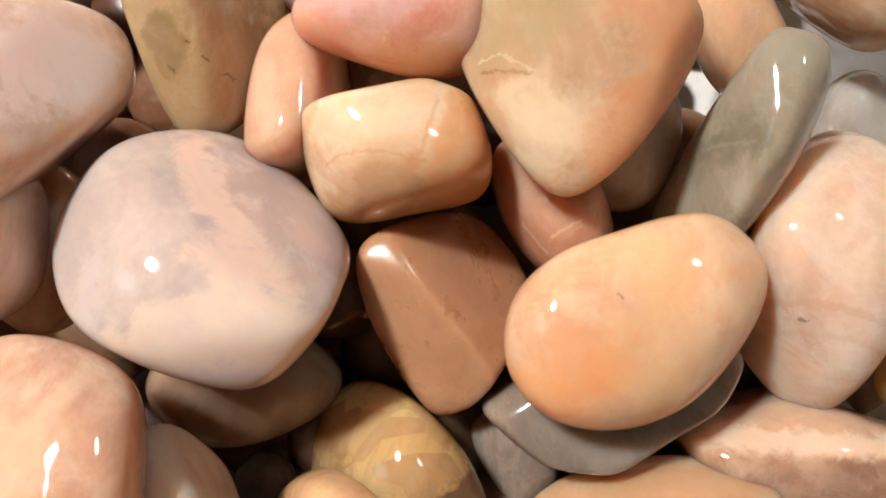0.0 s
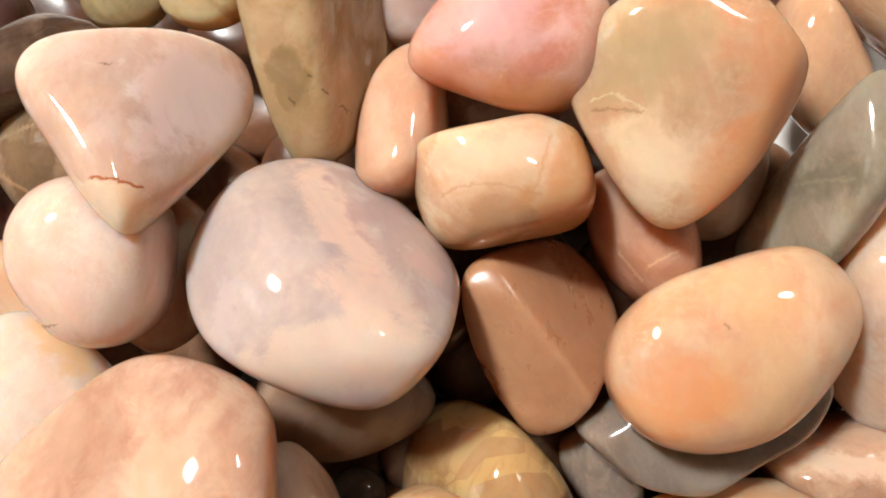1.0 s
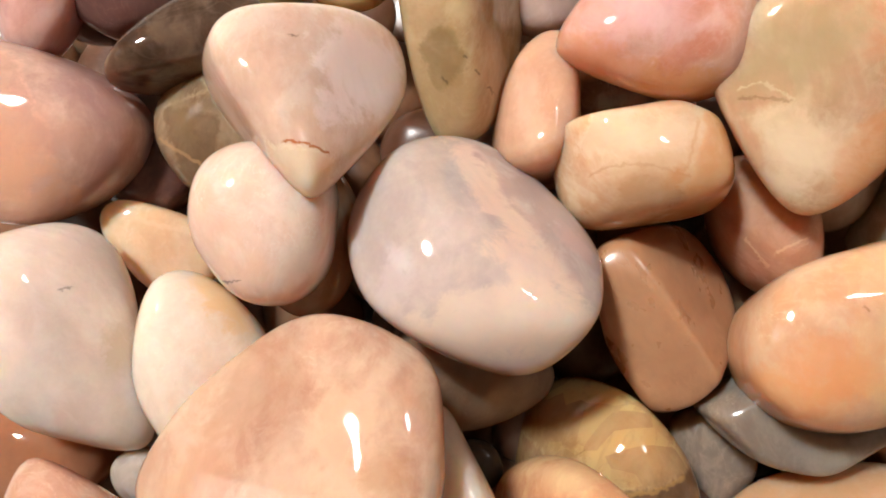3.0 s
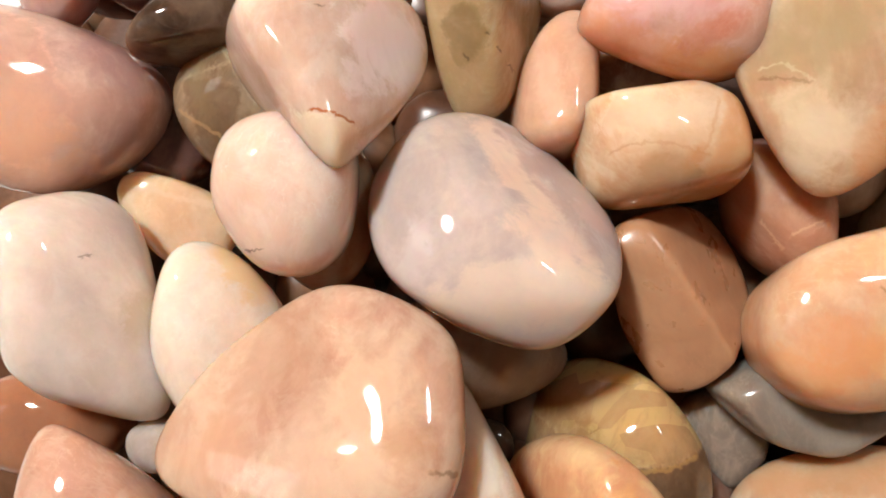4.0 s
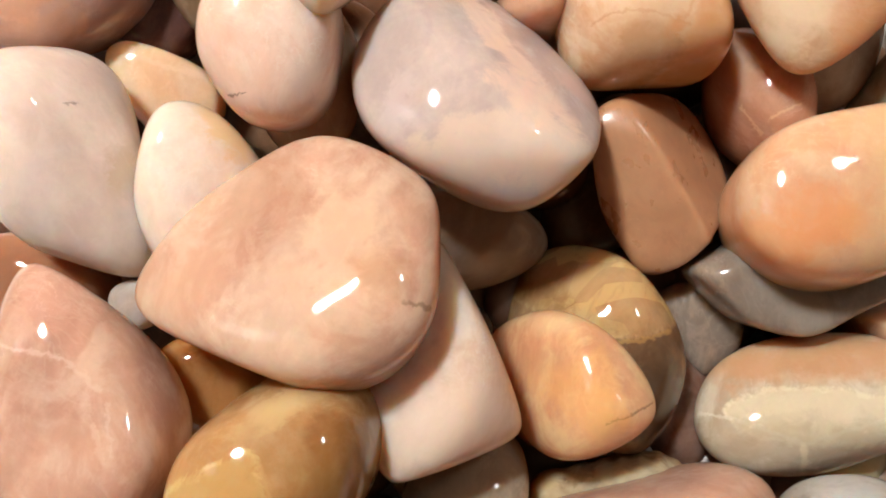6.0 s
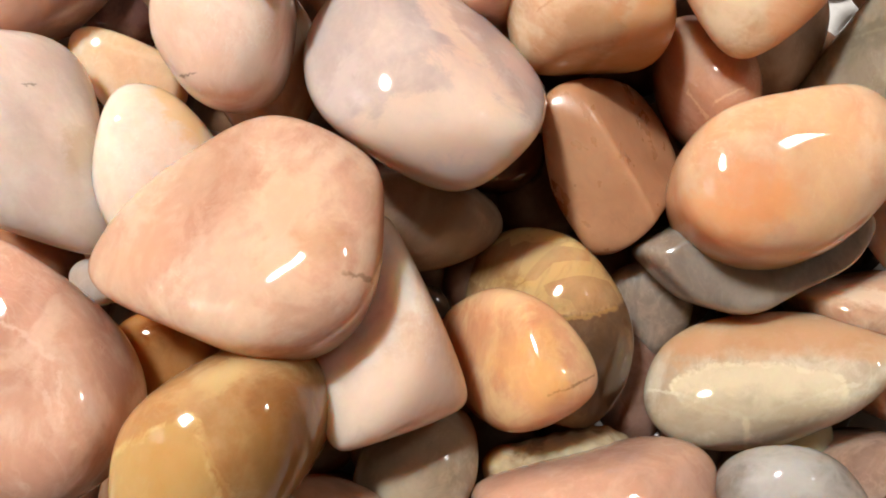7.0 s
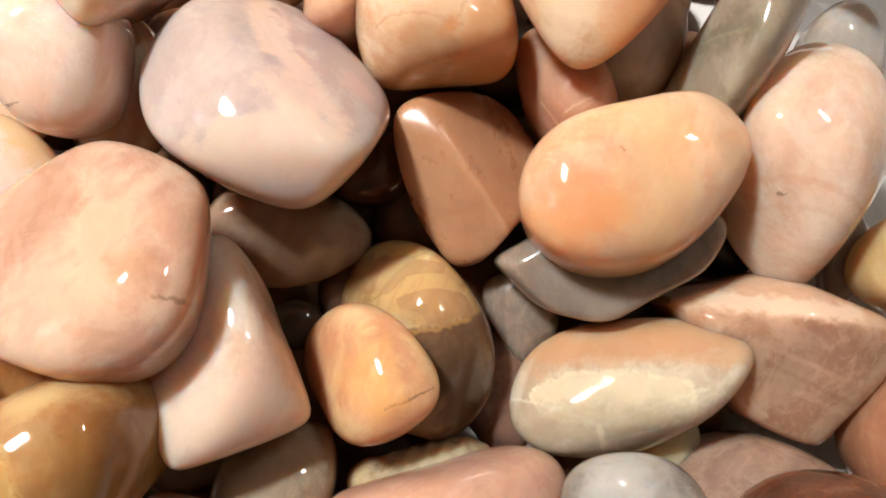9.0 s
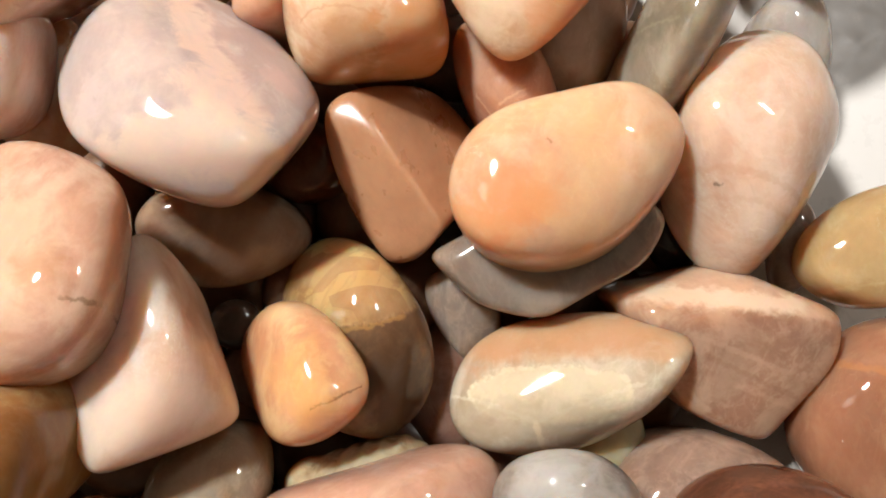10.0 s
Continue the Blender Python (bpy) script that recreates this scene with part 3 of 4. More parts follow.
tumbled_stone('smooth grey stone with a bright edge', (13.27, -4.83, 13.74), (-2.4, -7.7, 0.2),
    [2.55, 1.47, 1.63, 3.32, 8.48, 10.98, 11.15, 16.68, 14.7, 6.87], [0, 0, 0, 0, 1, 2, -2, -1, 0, 0], (-90, 90, 4.43), 4.61, 7,
    dict(body=(166, 153, 142), second=(158, 144, 132), cloud=(198, 178, 162), cloudy=0.47))
tumbled_stone('oval stone with cream grey body and tan stripe', (25.99, -20.06, 18.77), (-27.2, -18.4, 4.5),
    [21.51, 23.33, 13.05, 9.86, 15.74, 20.99, 22.21, 12.9, 8.0, 10.0], [-6, -5, 17, -19, -20, -5, -3, -25, 5, -21], (-41, 87, 8.57), 10.37, 6,
    dict(windows=(([(-17, 1.8), (-1, 1.2), (13, 1.8), (20, 6), (6, 12), (-8, 11)], (222, 178, 138), 0.55, 0.8, 0), ([(-13.9, -2.6), (-12, -6), (-4.8, -6.8), (3.6, -5.7), (7.9, -3.8), (7.4, -0.4), (-0.6, 0.7), (-9, -0.2)], (238, 224, 196), 0.75, 0.25, 0.5),), body=(214, 198, 178), second=(206, 188, 166), cloud=(243, 230, 212), cloudy=0.58, marks=(((-14.44, 1.84), (13.77, 8.03), 3.7, (214, 170, 132), 0.65), ((-17.13, -3.17), (-4.17, -6.59), 0.34, (248, 240, 220), 0.48), ((-4.17, -6.59), (9.49, -1.06), 0.34, (248, 240, 220), 0.42), ((-15.6, -6.82), (6.64, -5.49), 3.66, (196, 182, 160), 0.7), ((-10.94, -2.44), (7.77, -1.27), 3.79, (234, 220, 196), 0.4), ((-4.31, -6.79), (-3.91, -8.96), 0.55, (244, 230, 198), 0.42))), dome=0.92, faces=((-95, 48, 0.92), (85, 45, 0.92), (-60, 80, 0.97)))
# window and first mark paint the light on the upper facet; other marks are streaks
tumbled_stone('pink triangular stone with a flat top and pale streaks', (46.24, -14.4, 13.12), (0, 0, 0),
    [16.62, 30, 12.85, 13.39, 30, 30, 8.86, 9.08, 30, 13.19], [0] * 10, (-80, 72, 9.0), 11.0, 14,
    dict(windows=(([(-18, 7.5), (18, 7), (18, 14), (-18, 14)], (234, 200, 174), 0.6, 0.5, 0),), body=(200, 163, 139), second=(190, 152, 129), cloud=(228, 198, 173), cloudy=0.63, marks=(((-12.2, 9.0), (8.5, 8.4), 1.6, (250, 226, 204), 0.6), ((-10.2, 4.0), (-6.2, -1.0), 0.5, (232, 200, 174), 0.3), ((-6, 4), (8, -1), 0.5, (232, 200, 176), 0.3), ((-4, 1), (10, -4.5), 0.5, (178, 136, 110), 0.3), ((-8, -2), (-2, -7), 0.4, (228, 196, 170), 0.3), ((1, -3), (12, -7), 0.5, (230, 198, 174), 0.3))), dome=1.6, faces=((-60, 60, 0.96), (200, 55, 0.96)), cuts=((95, 40, 13.8),))
# the slab's one mark paints its lit lower end paler
tumbled_stone('pale pink flat slab tapering to one end', (-31.77, -18.92, 30.86), (-20.3, -25.8, 4.7),
    [13.99, 10.24, 16.74, 14.16, 6.02, 3.68, 8.0, 16.48, 13.51, 14.58], [15, -17, -6, -8, -4, -1, 23, -5, -19, 16], (-58, 77, 8.36), 12.78, 11,
    dict(body=(241, 214, 196), second=(234, 203, 182), cloud=(250, 232, 218), cloudy=0.53, marks=(((4.05, -10.65), (13.44, -5.0), 4.09, (246, 222, 204), 0.5),)), dome=1.2, faces=((-60, 82, 0.93),))
tumbled_stone('small orange stone with golden streaks and a dark crack', (-9.44, -20.16, 21.82), (-9.2, 15.3, -1.2),
    [4.79, 5.05, 9.27, 12.33, 13.95, 9.6, 10.7, 11.29, 9.37, 6.72], [-6, -2, 12, -4, 10, 16, -5, -3, 8, -2], (101, 77, 14.05), 10.62, 7,
    dict(windows=(([(-5.6, 2.8), (-2.5, -7), (-0.5, -2.4), (-1.8, 5.7)], (250, 206, 148), 0.4, 0.7, 0),), body=(232, 186, 150), second=(224, 174, 138), cloud=(246, 214, 169), cloudy=0.63, marks=(((-2.18, -4.03), (3.78, -1.23), 0.15, (84, 54, 26), 0.57), ((-6.99, 1.1), (-1.0, -5.18), 2.84, (244, 194, 130), 0.4), ((-7.96, 6.96), (-2.34, 8.78), 2.03, (236, 206, 170), 0.5))), dome=1.35)
tumbled_stone('honey brown stone with golden fractured flakes', (-8.48, -21.46, 12.41), (7.1, 17.5, 1.1),
    [14.66, 16.2, 30.5, 27.93, 16.26, 9.38, 5.62, 5.03, 7.31, 12.18], [-1, -12, -6, -5, 11, 1, 0, 2, -3, -1], (-116, 83, 14.93), 13.0, 6,
    dict(windows=(([(-12, 22), (-10, 13), (-3, 11), (9, 14), (8, 22)], (232, 196, 150), 0.5, 0.4, 0.4), ([(-3, -6), (8, -6), (13, 6), (10, 13.5), (-3, 10.8)], (146, 114, 90), 0.75, 0.22, 0.6),), body=(208, 168, 130), second=(200, 158, 119), cloud=(236, 201, 156), glass=0.3, cloudy=0.5, marks=(((3.15, 10.15), (8.74, -3.09), 5.94, (118, 94, 76), 0.75), ((-6.71, 15.63), (-7.05, 13.87), 2.24, (170, 130, 84), 0.6), ((-5.35, 9.96), (6.71, 12.99), 0.32, (236, 196, 130), 0.42)), flakes=((-0.05, 17.77), 9.61, (255, 222, 160))))
tumbled_stone('grey brown pebble in the shade of a white stone', (-35.01, 1.55, 17.05), (12.8, 5.4, 0.6),
    [28.17, 20.72, 9.1, 4.5, 3.13, 3.26, 4.88, 8.84, 13.83, 24.36], [0, 3, 4, 0, 0, 0, 0, -2, -3, -1], (141, 90, 8.02), 8.16, 6,
    dict(body=(183, 155, 133), second=(173, 146, 126), cloud=(201, 174, 153), cloudy=0.5))
tumbled_stone('amber translucent stone with inner planes', (-47.22, -32.92, 37.67), (1.8, -0.3, -0.0),
    [16.2, 19.02, 16.38, 10.07, 7.66, 7.56, 9.97, 10.25, 10.27, 13.66], [7, 1, -2, 1, -2, 1, -5, -1, -6, 3], (149, 86, 14.01), 16.17, 6,
    dict(windows=(([(-6, -8), (6, -8), (6, -0.7), (2.8, 6.5), (-5.1, 1.6)], (238, 208, 150), 0.6, 0.22, 0.6), ([(6.9, 7.2), (11, -3), (15, -2), (15, 7), (8.3, 10.6)], (170, 116, 64), 0.6, 0.9, 0), ([(0, 9.5), (2.3, 7.9), (7, 10.2), (6.5, 11), (2.7, 10.6)], (248, 220, 176), 0.6, 0.5, 0),), body=(228, 185, 137), second=(216, 169, 119), cloud=(239, 207, 162), glass=0.3, cloudy=0.5, marks=(((3.63, 5.05), (7.27, -1.75), 0.25, (240, 206, 150), 0.42), ((3.08, 8.18), (5.92, 10.58), 1.44, (240, 208, 160), 0.8), ((7.39, 4.96), (11.92, -3.7), 4.25, (196, 152, 92), 0.5), ((-0.26, 2.32), (3.34, -1.74), 4.6, (232, 188, 122), 0.5))))
tumbled_stone('large dusty pink stone with white inner cracks', (-68.34, -34.3, 37.32), (-3.3, -8.4, 0.2),
    [15.78, 16.34, 19.28, 34.1, 25.72, 7.36, 4.52, 5.54, 9.53, 11.86], [1, 9, -21, -1, -1, 10, 0, 0, 2, -2], (97, 88, 7.54), 9.31, 7,
    dict(body=(225, 185, 162), second=(218, 176, 155), cloud=(239, 210, 189), cloudy=0.63, marks=(((-5.06, 13.34), (3.19, 12.62), 0.28, (240, 214, 196), 0.48), ((3.19, 12.62), (7.33, 9.68), 0.27, (240, 214, 196), 0.42), ((8.31, 8.67), (10.13, 3.45), 0.21, (240, 214, 196), 0.42), ((-0.41, 19.03), (-0.94, 15.56), 3.32, (232, 190, 170), 0.5), ((7.59, 6.6), (9.44, 2.74), 0.34, (240, 212, 192), 0.42))))
tumbled_stone('tiny grey white pebble between large stones', (-64.31, -14.98, 27.78), (-1.7, -1.2, 0.0),
    [1.89, 2.0, 2.63, 3.89, 6.05, 6.11, 5.64, 4.81, 3.25, 2.26], [0, 0, 2, -2, -1, 0, 0, -1, 0, 0], (79, 90, 3.16), 3.15, 6,
    dict(body=(201, 187, 178), second=(196, 182, 173), cloud=(218, 205, 196), cloudy=0.5))
tumbled_stone('dark grey green pebble with a bright highlight', (-23.87, -41.44, 20.07), (-8.6, -1.3, 0.1),
    [9.47, 17.83, 20.37, 14.29, 12.21, 8.12, 5.45, 4.26, 4.26, 5.59], [-8, 0, 2, 5, 0, 0, 0, 0, 0, -3], (143, 81, 8.88), 8.63, 6,
    dict(body=(183, 164, 144), second=(167, 149, 129), cloud=(203, 185, 164), cloudy=0.5))
tumbled_stone('ribbed tan shell-like stone', (0.38, -44.09, 15.18), (13.6, -11.0, -1.3),
    [8.02, 16.11, 19.37, 16.55, 26.66, 20.67, 7.36, 3.76, 3.14, 4.22], [0, 1, 1, -2, 1, 2, 5, 0, 0, 0], (135, 90, 7.25), 7.02, 7,
    dict(body=(196, 169, 138), second=(160, 128, 98), cloud=(225, 201, 169), cloudy=0.73, marks=(((-13.46, 11.35), (-8.93, 13.47), 0.41, (236, 206, 166), 0.42), ((-8.58, 13.01), (-6.12, 14.51), 0.34, (130, 98, 70), 0.42), ((-5.45, 13.73), (-2.28, 15.52), 0.4, (230, 200, 164), 0.42), ((-1.87, 15.13), (1.34, 15.86), 0.33, (130, 98, 70), 0.42))), bumps=5.0)
tumbled_stone('long dusty pink pebble', (-2.64, -44.02, 25.33), (-4.2, 9.8, -0.4),
    [22.09, 29.0, 22.98, 12.89, 20.54, 17.96, 8.55, 6.28, 7.1, 11.43], [0, 0, 0, -3, 1, 1, -1, 0, 0, 1], (28, 89, 10.8), 10.84, 6,
    dict(body=(219, 180, 158), second=(212, 173, 153), cloud=(232, 200, 180), cloudy=0.47))
# the white mark is a broad lamp reflection painted into the grey
tumbled_stone('silvery white polished pebble', (25.6, -41.47, 27.58), (16.3, -9.5, -1.4),
    [7.78, 11.45, 15.75, 16.47, 17.94, 13.08, 5.96, 3.56, 3.25, 4.48], [4, 6, -2, -3, -1, -4, -2, 0, 0, 0], (133, 83, 6.55), 6.72, 7,
    dict(body=(190, 181, 172), second=(176, 166, 156), cloud=(218, 210, 202), glass=0.3, cloudy=0.58, marks=(((-7.8, 11.51), (-0.98, 14.16), 3.67, (236, 234, 230), 0.6),)))
tumbled_stone('grey pink pebble low in the pile', (41.7, -37.6, 12.64), (-1.6, -1.5, 0.0),
    [21.14, 20.79, 15.12, 14.25, 13.89, 11.35, 9.66, 9.63, 11.61, 15.93], [0, -1, -2, 1, 1, 0, 0, 0, 0, 0], (-180, 90, 10.1), 10.17, 6,
    dict(body=(178, 152, 136), second=(170, 144, 128), cloud=(207, 180, 162), cloudy=0.5))
tumbled_stone('dark brown smooth pebble', (55.04, -40.31, 25.31), (0.1, 7.0, 0.0),
    [7.44, 9.29, 11.34, 16.36, 22.94, 23.02, 16.66, 10.72, 7.71, 6.81], [0, -1, -1, 0, 0, 0, 0, 0, 0, 0], (-90, 90, 9.38), 8.99, 6,
    dict(body=(142, 102, 80), second=(130, 92, 72), cloud=(170, 116, 90), cloudy=0.47))
tumbled_stone('brown pink stone with orange veins', (80.58, -29.86, 12.52), (1.3, 0.3, 0.0),
    [7.21, 12.47, 22.67, 27.61, 27.6, 26.68, 19.29, 10.1, 6.32, 5.59], [0, 0, 0, 0, 0, 0, 1, 0, 0, 0], (0, 90, 11.59), 11.5, 7,
    dict(body=(196, 151, 124), second=(187, 142, 115), cloud=(218, 176, 144), cloudy=0.5, marks=(((-18.95, 15.85), (-14.22, 15.82), 0.6, (224, 164, 112), 0.42), ((-21.77, 9.68), (-18.26, -0.09), 6.04, (178, 130, 104), 0.5))))
tumbled_stone('amber cream translucent stone on the white surface', (73.61, -1.23, 17.72), (-6.1, -3.0, 0.2),
    [5.56, 9.43, 14.84, 14.03, 16.91, 19.5, 16.03, 8.57, 4.6, 4.12], [0, 0, -1, -5, 1, 1, 1, 2, 0, 0], (-72, 90, 7.05), 7.19, 6,
    dict(body=(236, 207, 162), second=(227, 194, 147), cloud=(245, 223, 185), glass=0.3, cloudy=0.5, marks=(((-12.14, -3.73), (-6.62, -2.42), 0.39, (246, 226, 184), 0.42), ((-10.6, -4.66), (-5.91, -5.01), 2.76, (196, 160, 112), 0.5))), dome=1.3)
tumbled_stone('mauve pink stone at the pile edge', (-84.84, 44.23, 33.65), (1.2, 2.7, 0.0),
    [5.04, 6.51, 8.57, 7.82, 5.67, 5.23, 7.1, 9.7, 8.94, 6.08], [-1, -1, 0, 0, 1, 1, 1, 0, 0, 0], (166, 90, 4.76), 4.8, 7,
    dict(body=(210, 169, 158), second=(203, 162, 153), cloud=(223, 187, 176), cloudy=0.5))
tumbled_stone('pink pebble low in the pile', (-29.05, -44.46, 27.52), (2.8, 1.4, 0.0),
    [5.24, 6.67, 6.91, 12.38, 15.01, 11.42, 6.95, 4.62, 3.86, 4.12], [0, 2, -2, 1, 0, 0, 0, 0, 0, 0], (0, 90, 5.4), 5.29, 6,
    dict(body=(209, 171, 149), second=(201, 164, 142), cloud=(223, 189, 169), cloudy=0.5))
tumbled_stone('dull pink pebble wedged under a peach pebble', (-47.87, 20.26, 29.55), (-0.8, 1.4, -0.0),
    [7.32, 5.92, 6.45, 6.77, 6.38, 7.76, 12.15, 17.88, 18.18, 12.53], [0, 0, -1, -1, 1, 1, 0, 0, 0, 0], (-117, 90, 7.12), 7.1, 6,
    dict(body=(228, 187, 160), second=(223, 178, 151), cloud=(237, 205, 180), cloudy=0.5))
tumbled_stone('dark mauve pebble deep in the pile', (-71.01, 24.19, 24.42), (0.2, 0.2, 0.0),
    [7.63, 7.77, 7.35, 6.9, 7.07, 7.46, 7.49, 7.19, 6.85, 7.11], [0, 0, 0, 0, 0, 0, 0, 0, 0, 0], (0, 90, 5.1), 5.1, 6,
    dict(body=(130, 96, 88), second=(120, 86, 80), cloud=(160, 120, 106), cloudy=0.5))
tumbled_stone('grey yellow translucent pebble', (-57.17, 53.72, 26.21), (-0.4, 0.6, -0.0),
    [7.01, 7.01, 6.02, 5.54, 6.01, 6.69, 6.71, 5.86, 5.49, 6.13], [0, 0, 0, 0, 0, 0, 0, 0, 0, 0], (90, 90, 3.74), 3.74, 6,
    dict(body=(196, 178, 137), second=(178, 160, 126), cloud=(218, 200, 160), glass=0.3, cloudy=0.5))
tumbled_stone('pale yellow translucent pebble with inner flakes', (-45.56, 53.93, 27.42), (-0.3, 0.7, -0.0),
    [7.8, 7.39, 5.95, 5.55, 6.43, 7.41, 7.11, 5.82, 5.55, 6.65], [0, 0, 0, 0, 0, 0, 0, 0, 0, 0], (90, 90, 3.91), 3.91, 6,
    dict(body=(228, 201, 158), second=(218, 187, 142), cloud=(241, 223, 187), glass=0.3, cloudy=0.5, marks=(((-2.73, -3.75), (3.24, -3.98), 0.57, (250, 230, 180), 0.42), ((1.31, -2.34), (4.22, -3.83), 0.57, (190, 150, 90), 0.36))))
tumbled_stone('beige peach pebble half hidden behind larger stones', (39.57, 44.43, 23.65), (12.8, 4.9, 0.6),
    [5.99, 5.67, 11.1, 16.93, 15.32, 8.66, 5.94, 9.27, 12.12, 9.99], [1, 3, 0, 0, 1, -1, -4, 0, -1, -1], (4, 89, 6.75), 6.76, 6,
    dict(body=(228, 192, 160), second=(219, 185, 155), cloud=(239, 210, 182), cloudy=0.5))
tumbled_stone('rusty brown stone in the shade', (-84.05, -13.34, 23.56), (-4.1, 1.2, -0.0),
    [15.31, 12.89, 8.26, 6.82, 7.43, 7.99, 7.37, 6.81, 9.02, 13.4], [0, 1, 0, -1, 0, -1, -1, 1, 1, 0], (-9, 90, 7.78), 7.72, 6,
    dict(body=(188, 142, 114), second=(176, 128, 102), cloud=(196, 142, 108), cloudy=0.5))
tumbled_stone('cream translucent pebble under a striped stone', (31.99, -27.7, 11.9), (-0.2, -1.0, 0.0),
    [5.49, 6.51, 7.83, 7.63, 6.13, 5.41, 6.17, 7.25, 7.11, 5.93], [0, 0, 0, 0, 0, 0, 0, 0, 0, 0], (0, 90, 4.58), 4.58, 6,
    dict(body=(219, 200, 167), second=(210, 191, 158), cloud=(232, 216, 187), glass=0.3, cloudy=0.5))
tumbled_stone('streaked clear stone under a pink stone', (60.42, 3.3, 9.55), (-0.9, -8.7, 0.1),
    [3.69, 6.13, 9.4, 8.65, 4.91, 3.68, 6.75, 10.56, 9.69, 5.4], [3, 0, 0, 0, -1, -3, 0, 0, 0, 1], (0, 90, 4.02), 4.03, 7,
    dict(body=(196, 180, 167), second=(187, 169, 155), cloud=(218, 203, 191), glass=0.3, cloudy=0.5))
tumbled_stone('small dark blue grey pebble', (42.13, 3.66, 9.34), (0.1, -0.5, -0.0),
    [5.37, 5.56, 6.1, 6.27, 5.74, 5.39, 5.6, 6.15, 6.21, 5.68], [0, 0, 0, 0, 0, 0, 0, 0, 0, 0], (0, 90, 4.62), 4.62, 6,
    dict(body=(92, 88, 92), second=(84, 80, 84), cloud=(110, 104, 106), cloudy=0.5))
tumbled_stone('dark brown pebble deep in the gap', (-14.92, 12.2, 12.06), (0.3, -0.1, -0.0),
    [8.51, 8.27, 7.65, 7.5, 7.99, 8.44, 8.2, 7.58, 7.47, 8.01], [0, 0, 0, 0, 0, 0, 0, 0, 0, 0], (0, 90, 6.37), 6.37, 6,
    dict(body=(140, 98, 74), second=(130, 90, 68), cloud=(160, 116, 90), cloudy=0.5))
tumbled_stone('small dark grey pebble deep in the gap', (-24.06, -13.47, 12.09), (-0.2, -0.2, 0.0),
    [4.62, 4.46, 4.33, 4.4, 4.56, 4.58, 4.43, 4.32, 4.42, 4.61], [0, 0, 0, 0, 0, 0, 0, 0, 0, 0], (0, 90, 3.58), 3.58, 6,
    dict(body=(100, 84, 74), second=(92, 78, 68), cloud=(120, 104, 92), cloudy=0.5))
tumbled_stone('dark mauve brown pebble at the pile edge', (-75.24, 47.7, 30.82), (0.6, 1.1, 0.0),
    [9.56, 9.34, 7.81, 7.09, 7.86, 8.61, 8.4, 7.47, 7.11, 8.41], [0, 0, 0, 1, 0, 0, 0, 0, 0, 0], (27, 90, 5.7), 5.7, 6,
    dict(body=(136, 102, 96), second=(126, 94, 88), cloud=(156, 122, 114), cloudy=0.5))
tumbled_stone('lilac beige pebble behind long stones', (-17.91, 54.06, 24.0), (0.1, -0.0, 0.0),
    [7.1, 6.85, 6.6, 6.63, 6.88, 7.1, 6.91, 6.65, 6.67, 6.95], [0, 0, 0, 0, 0, 0, 0, 0, 0, 0], (0, 90, 4.78), 4.78, 6,
    dict(body=(198, 176, 167), second=(191, 169, 160), cloud=(212, 192, 183), cloudy=0.5))
tumbled_stone('grey brown pebble in a shaded gap', (-4.92, 41.3, 19.56), (2.3, -0.7, -0.0),
    [10.97, 9.3, 6.51, 6.71, 9.8, 11.56, 9.77, 6.58, 6.52, 9.37], [0, 0, 1, 1, 0, 0, 0, 0, -1, 0], (135, 90, 6.08), 6.09, 6,
    dict(body=(169, 144, 126), second=(150, 122, 104), cloud=(187, 162, 144), cloudy=0.5))
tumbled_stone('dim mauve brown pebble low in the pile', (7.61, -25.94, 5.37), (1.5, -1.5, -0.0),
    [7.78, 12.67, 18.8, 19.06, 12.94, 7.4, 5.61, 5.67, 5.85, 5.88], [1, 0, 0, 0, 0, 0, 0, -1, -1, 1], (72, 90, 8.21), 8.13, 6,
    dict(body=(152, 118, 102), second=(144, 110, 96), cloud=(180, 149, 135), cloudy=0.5))
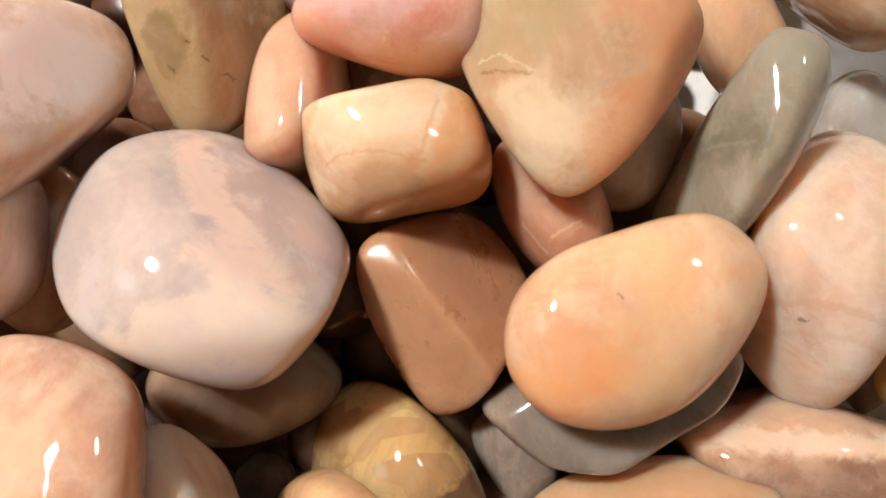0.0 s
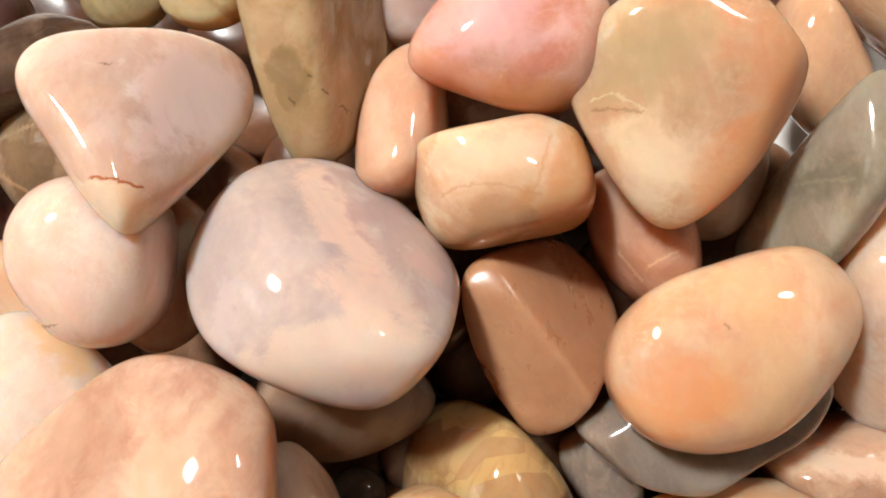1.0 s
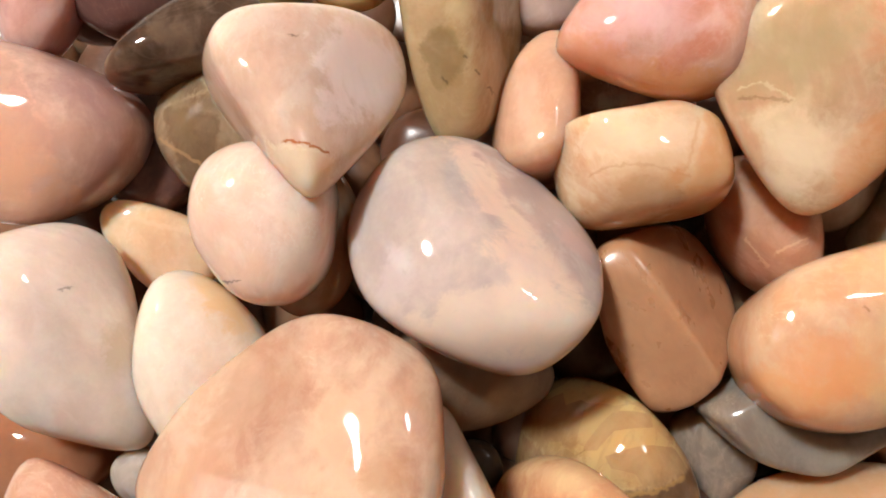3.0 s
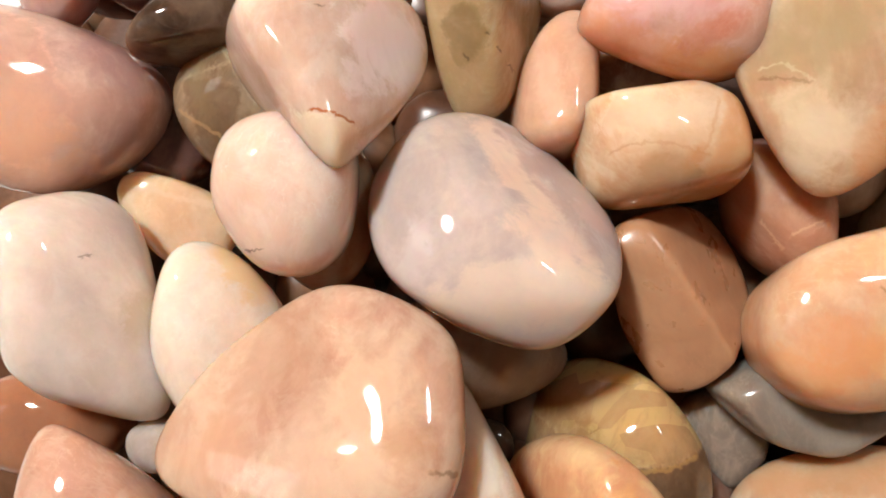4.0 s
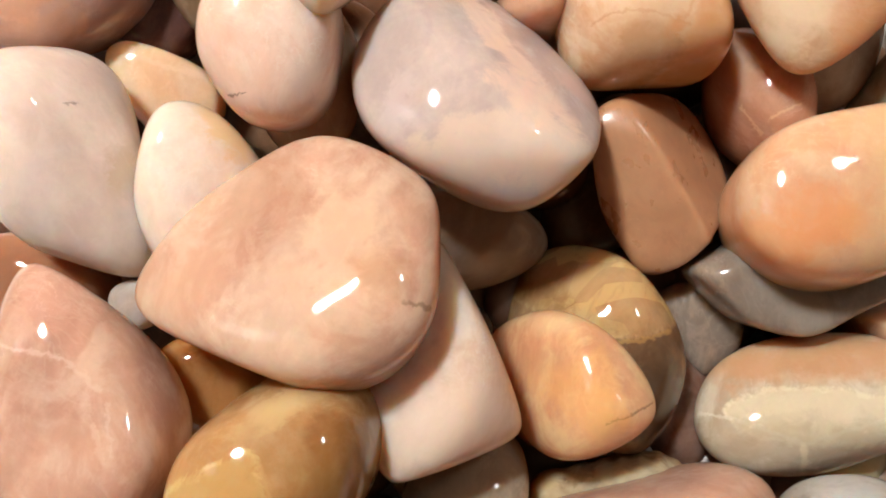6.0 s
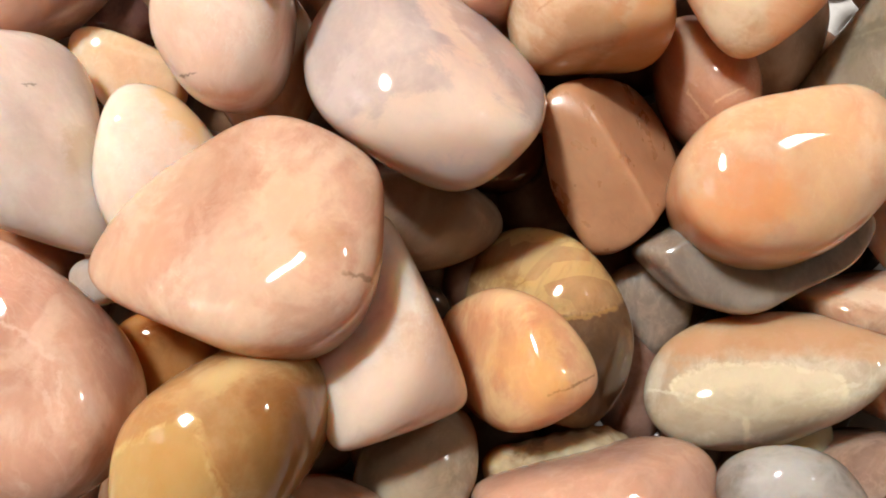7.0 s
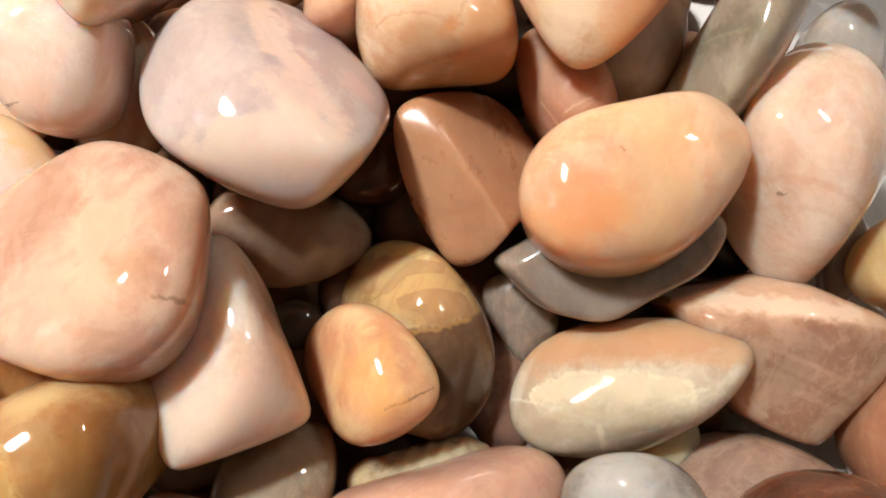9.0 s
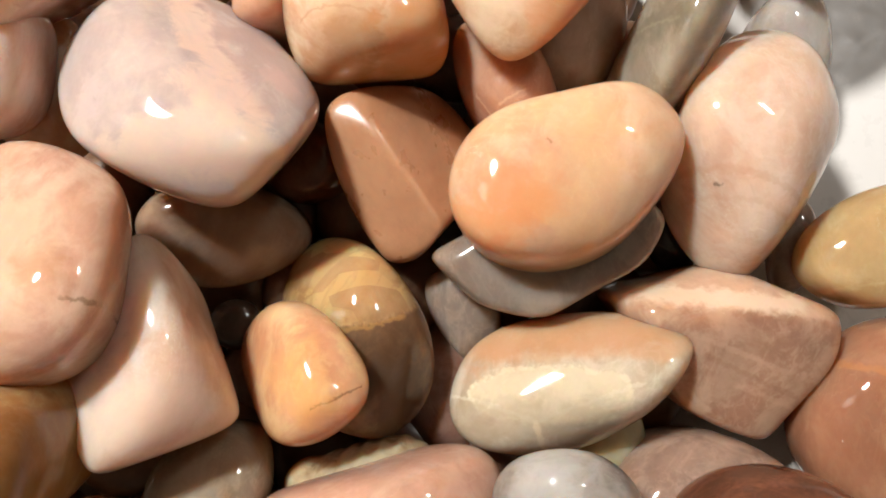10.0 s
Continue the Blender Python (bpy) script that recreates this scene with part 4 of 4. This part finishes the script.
tumbled_stone('dark amber translucent pebble under a peach stone', (-55.74, -24.08, 26.21), (-1.2, -0.1, 0.0),
    [9.86, 8.75, 7.47, 7.63, 8.54, 8.88, 8.21, 7.47, 8.03, 9.49], [0, 0, 0, 0, 0, 0, 0, 0, 0, 0], (-45, 90, 6.75), 6.74, 6,
    dict(body=(198, 146, 95), second=(180, 120, 66), cloud=(214, 165, 115), glass=0.3, cloudy=0.5))
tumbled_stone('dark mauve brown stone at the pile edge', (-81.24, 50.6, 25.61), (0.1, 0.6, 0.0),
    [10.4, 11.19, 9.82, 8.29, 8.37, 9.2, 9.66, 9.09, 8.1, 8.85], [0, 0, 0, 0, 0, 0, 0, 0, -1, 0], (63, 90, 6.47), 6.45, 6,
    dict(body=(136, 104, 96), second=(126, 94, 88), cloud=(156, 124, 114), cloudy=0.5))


# ---------------------------------------------------------------- the filler stones at the bottom, seen only in the gaps
def lower_layer():
    rnd = random.Random(5)
    # browns darker than the pile's own palette, with the gaps' shade put into the colour
    gap_shade_tones = ((150, 112, 86), (128, 92, 70), (142, 110, 92), (118, 84, 64), (156, 124, 100))
    looks = [stone_material(40.0 + i, tone, tuple(v - 16 for v in tone), tuple(v + 24 for v in tone), sheen=0.3) for i, tone in enumerate(gap_shade_tones)]
    for row in range(13):
        for column in range(12):
            x = -100 + column * 14.5 + (row % 2) * 7 + rnd.uniform(-2, 2)
            y = -84 + row * 13.0 + rnd.uniform(-2, 2)
            if x > 44 + 4 * math.sin(row):
                continue
            wide, deep, tall = rnd.uniform(8.5, 11), rnd.uniform(8, 10.5), rnd.uniform(5.0, 6.5)
            sides = [1 / math.sqrt((math.cos(radians(36 * i)) / wide) ** 2 + (math.sin(radians(36 * i)) / deep) ** 2) * rnd.uniform(0.95, 1.06) for i in range(COUNT)]
            tumbled_stone("stone at the bottom of the pile, its brown darkened for gap shade", (x, y, tall), (-VIEW_TILT, 0, rnd.uniform(0, 360)),
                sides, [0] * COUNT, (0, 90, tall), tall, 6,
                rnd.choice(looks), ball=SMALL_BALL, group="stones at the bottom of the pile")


lower_layer()
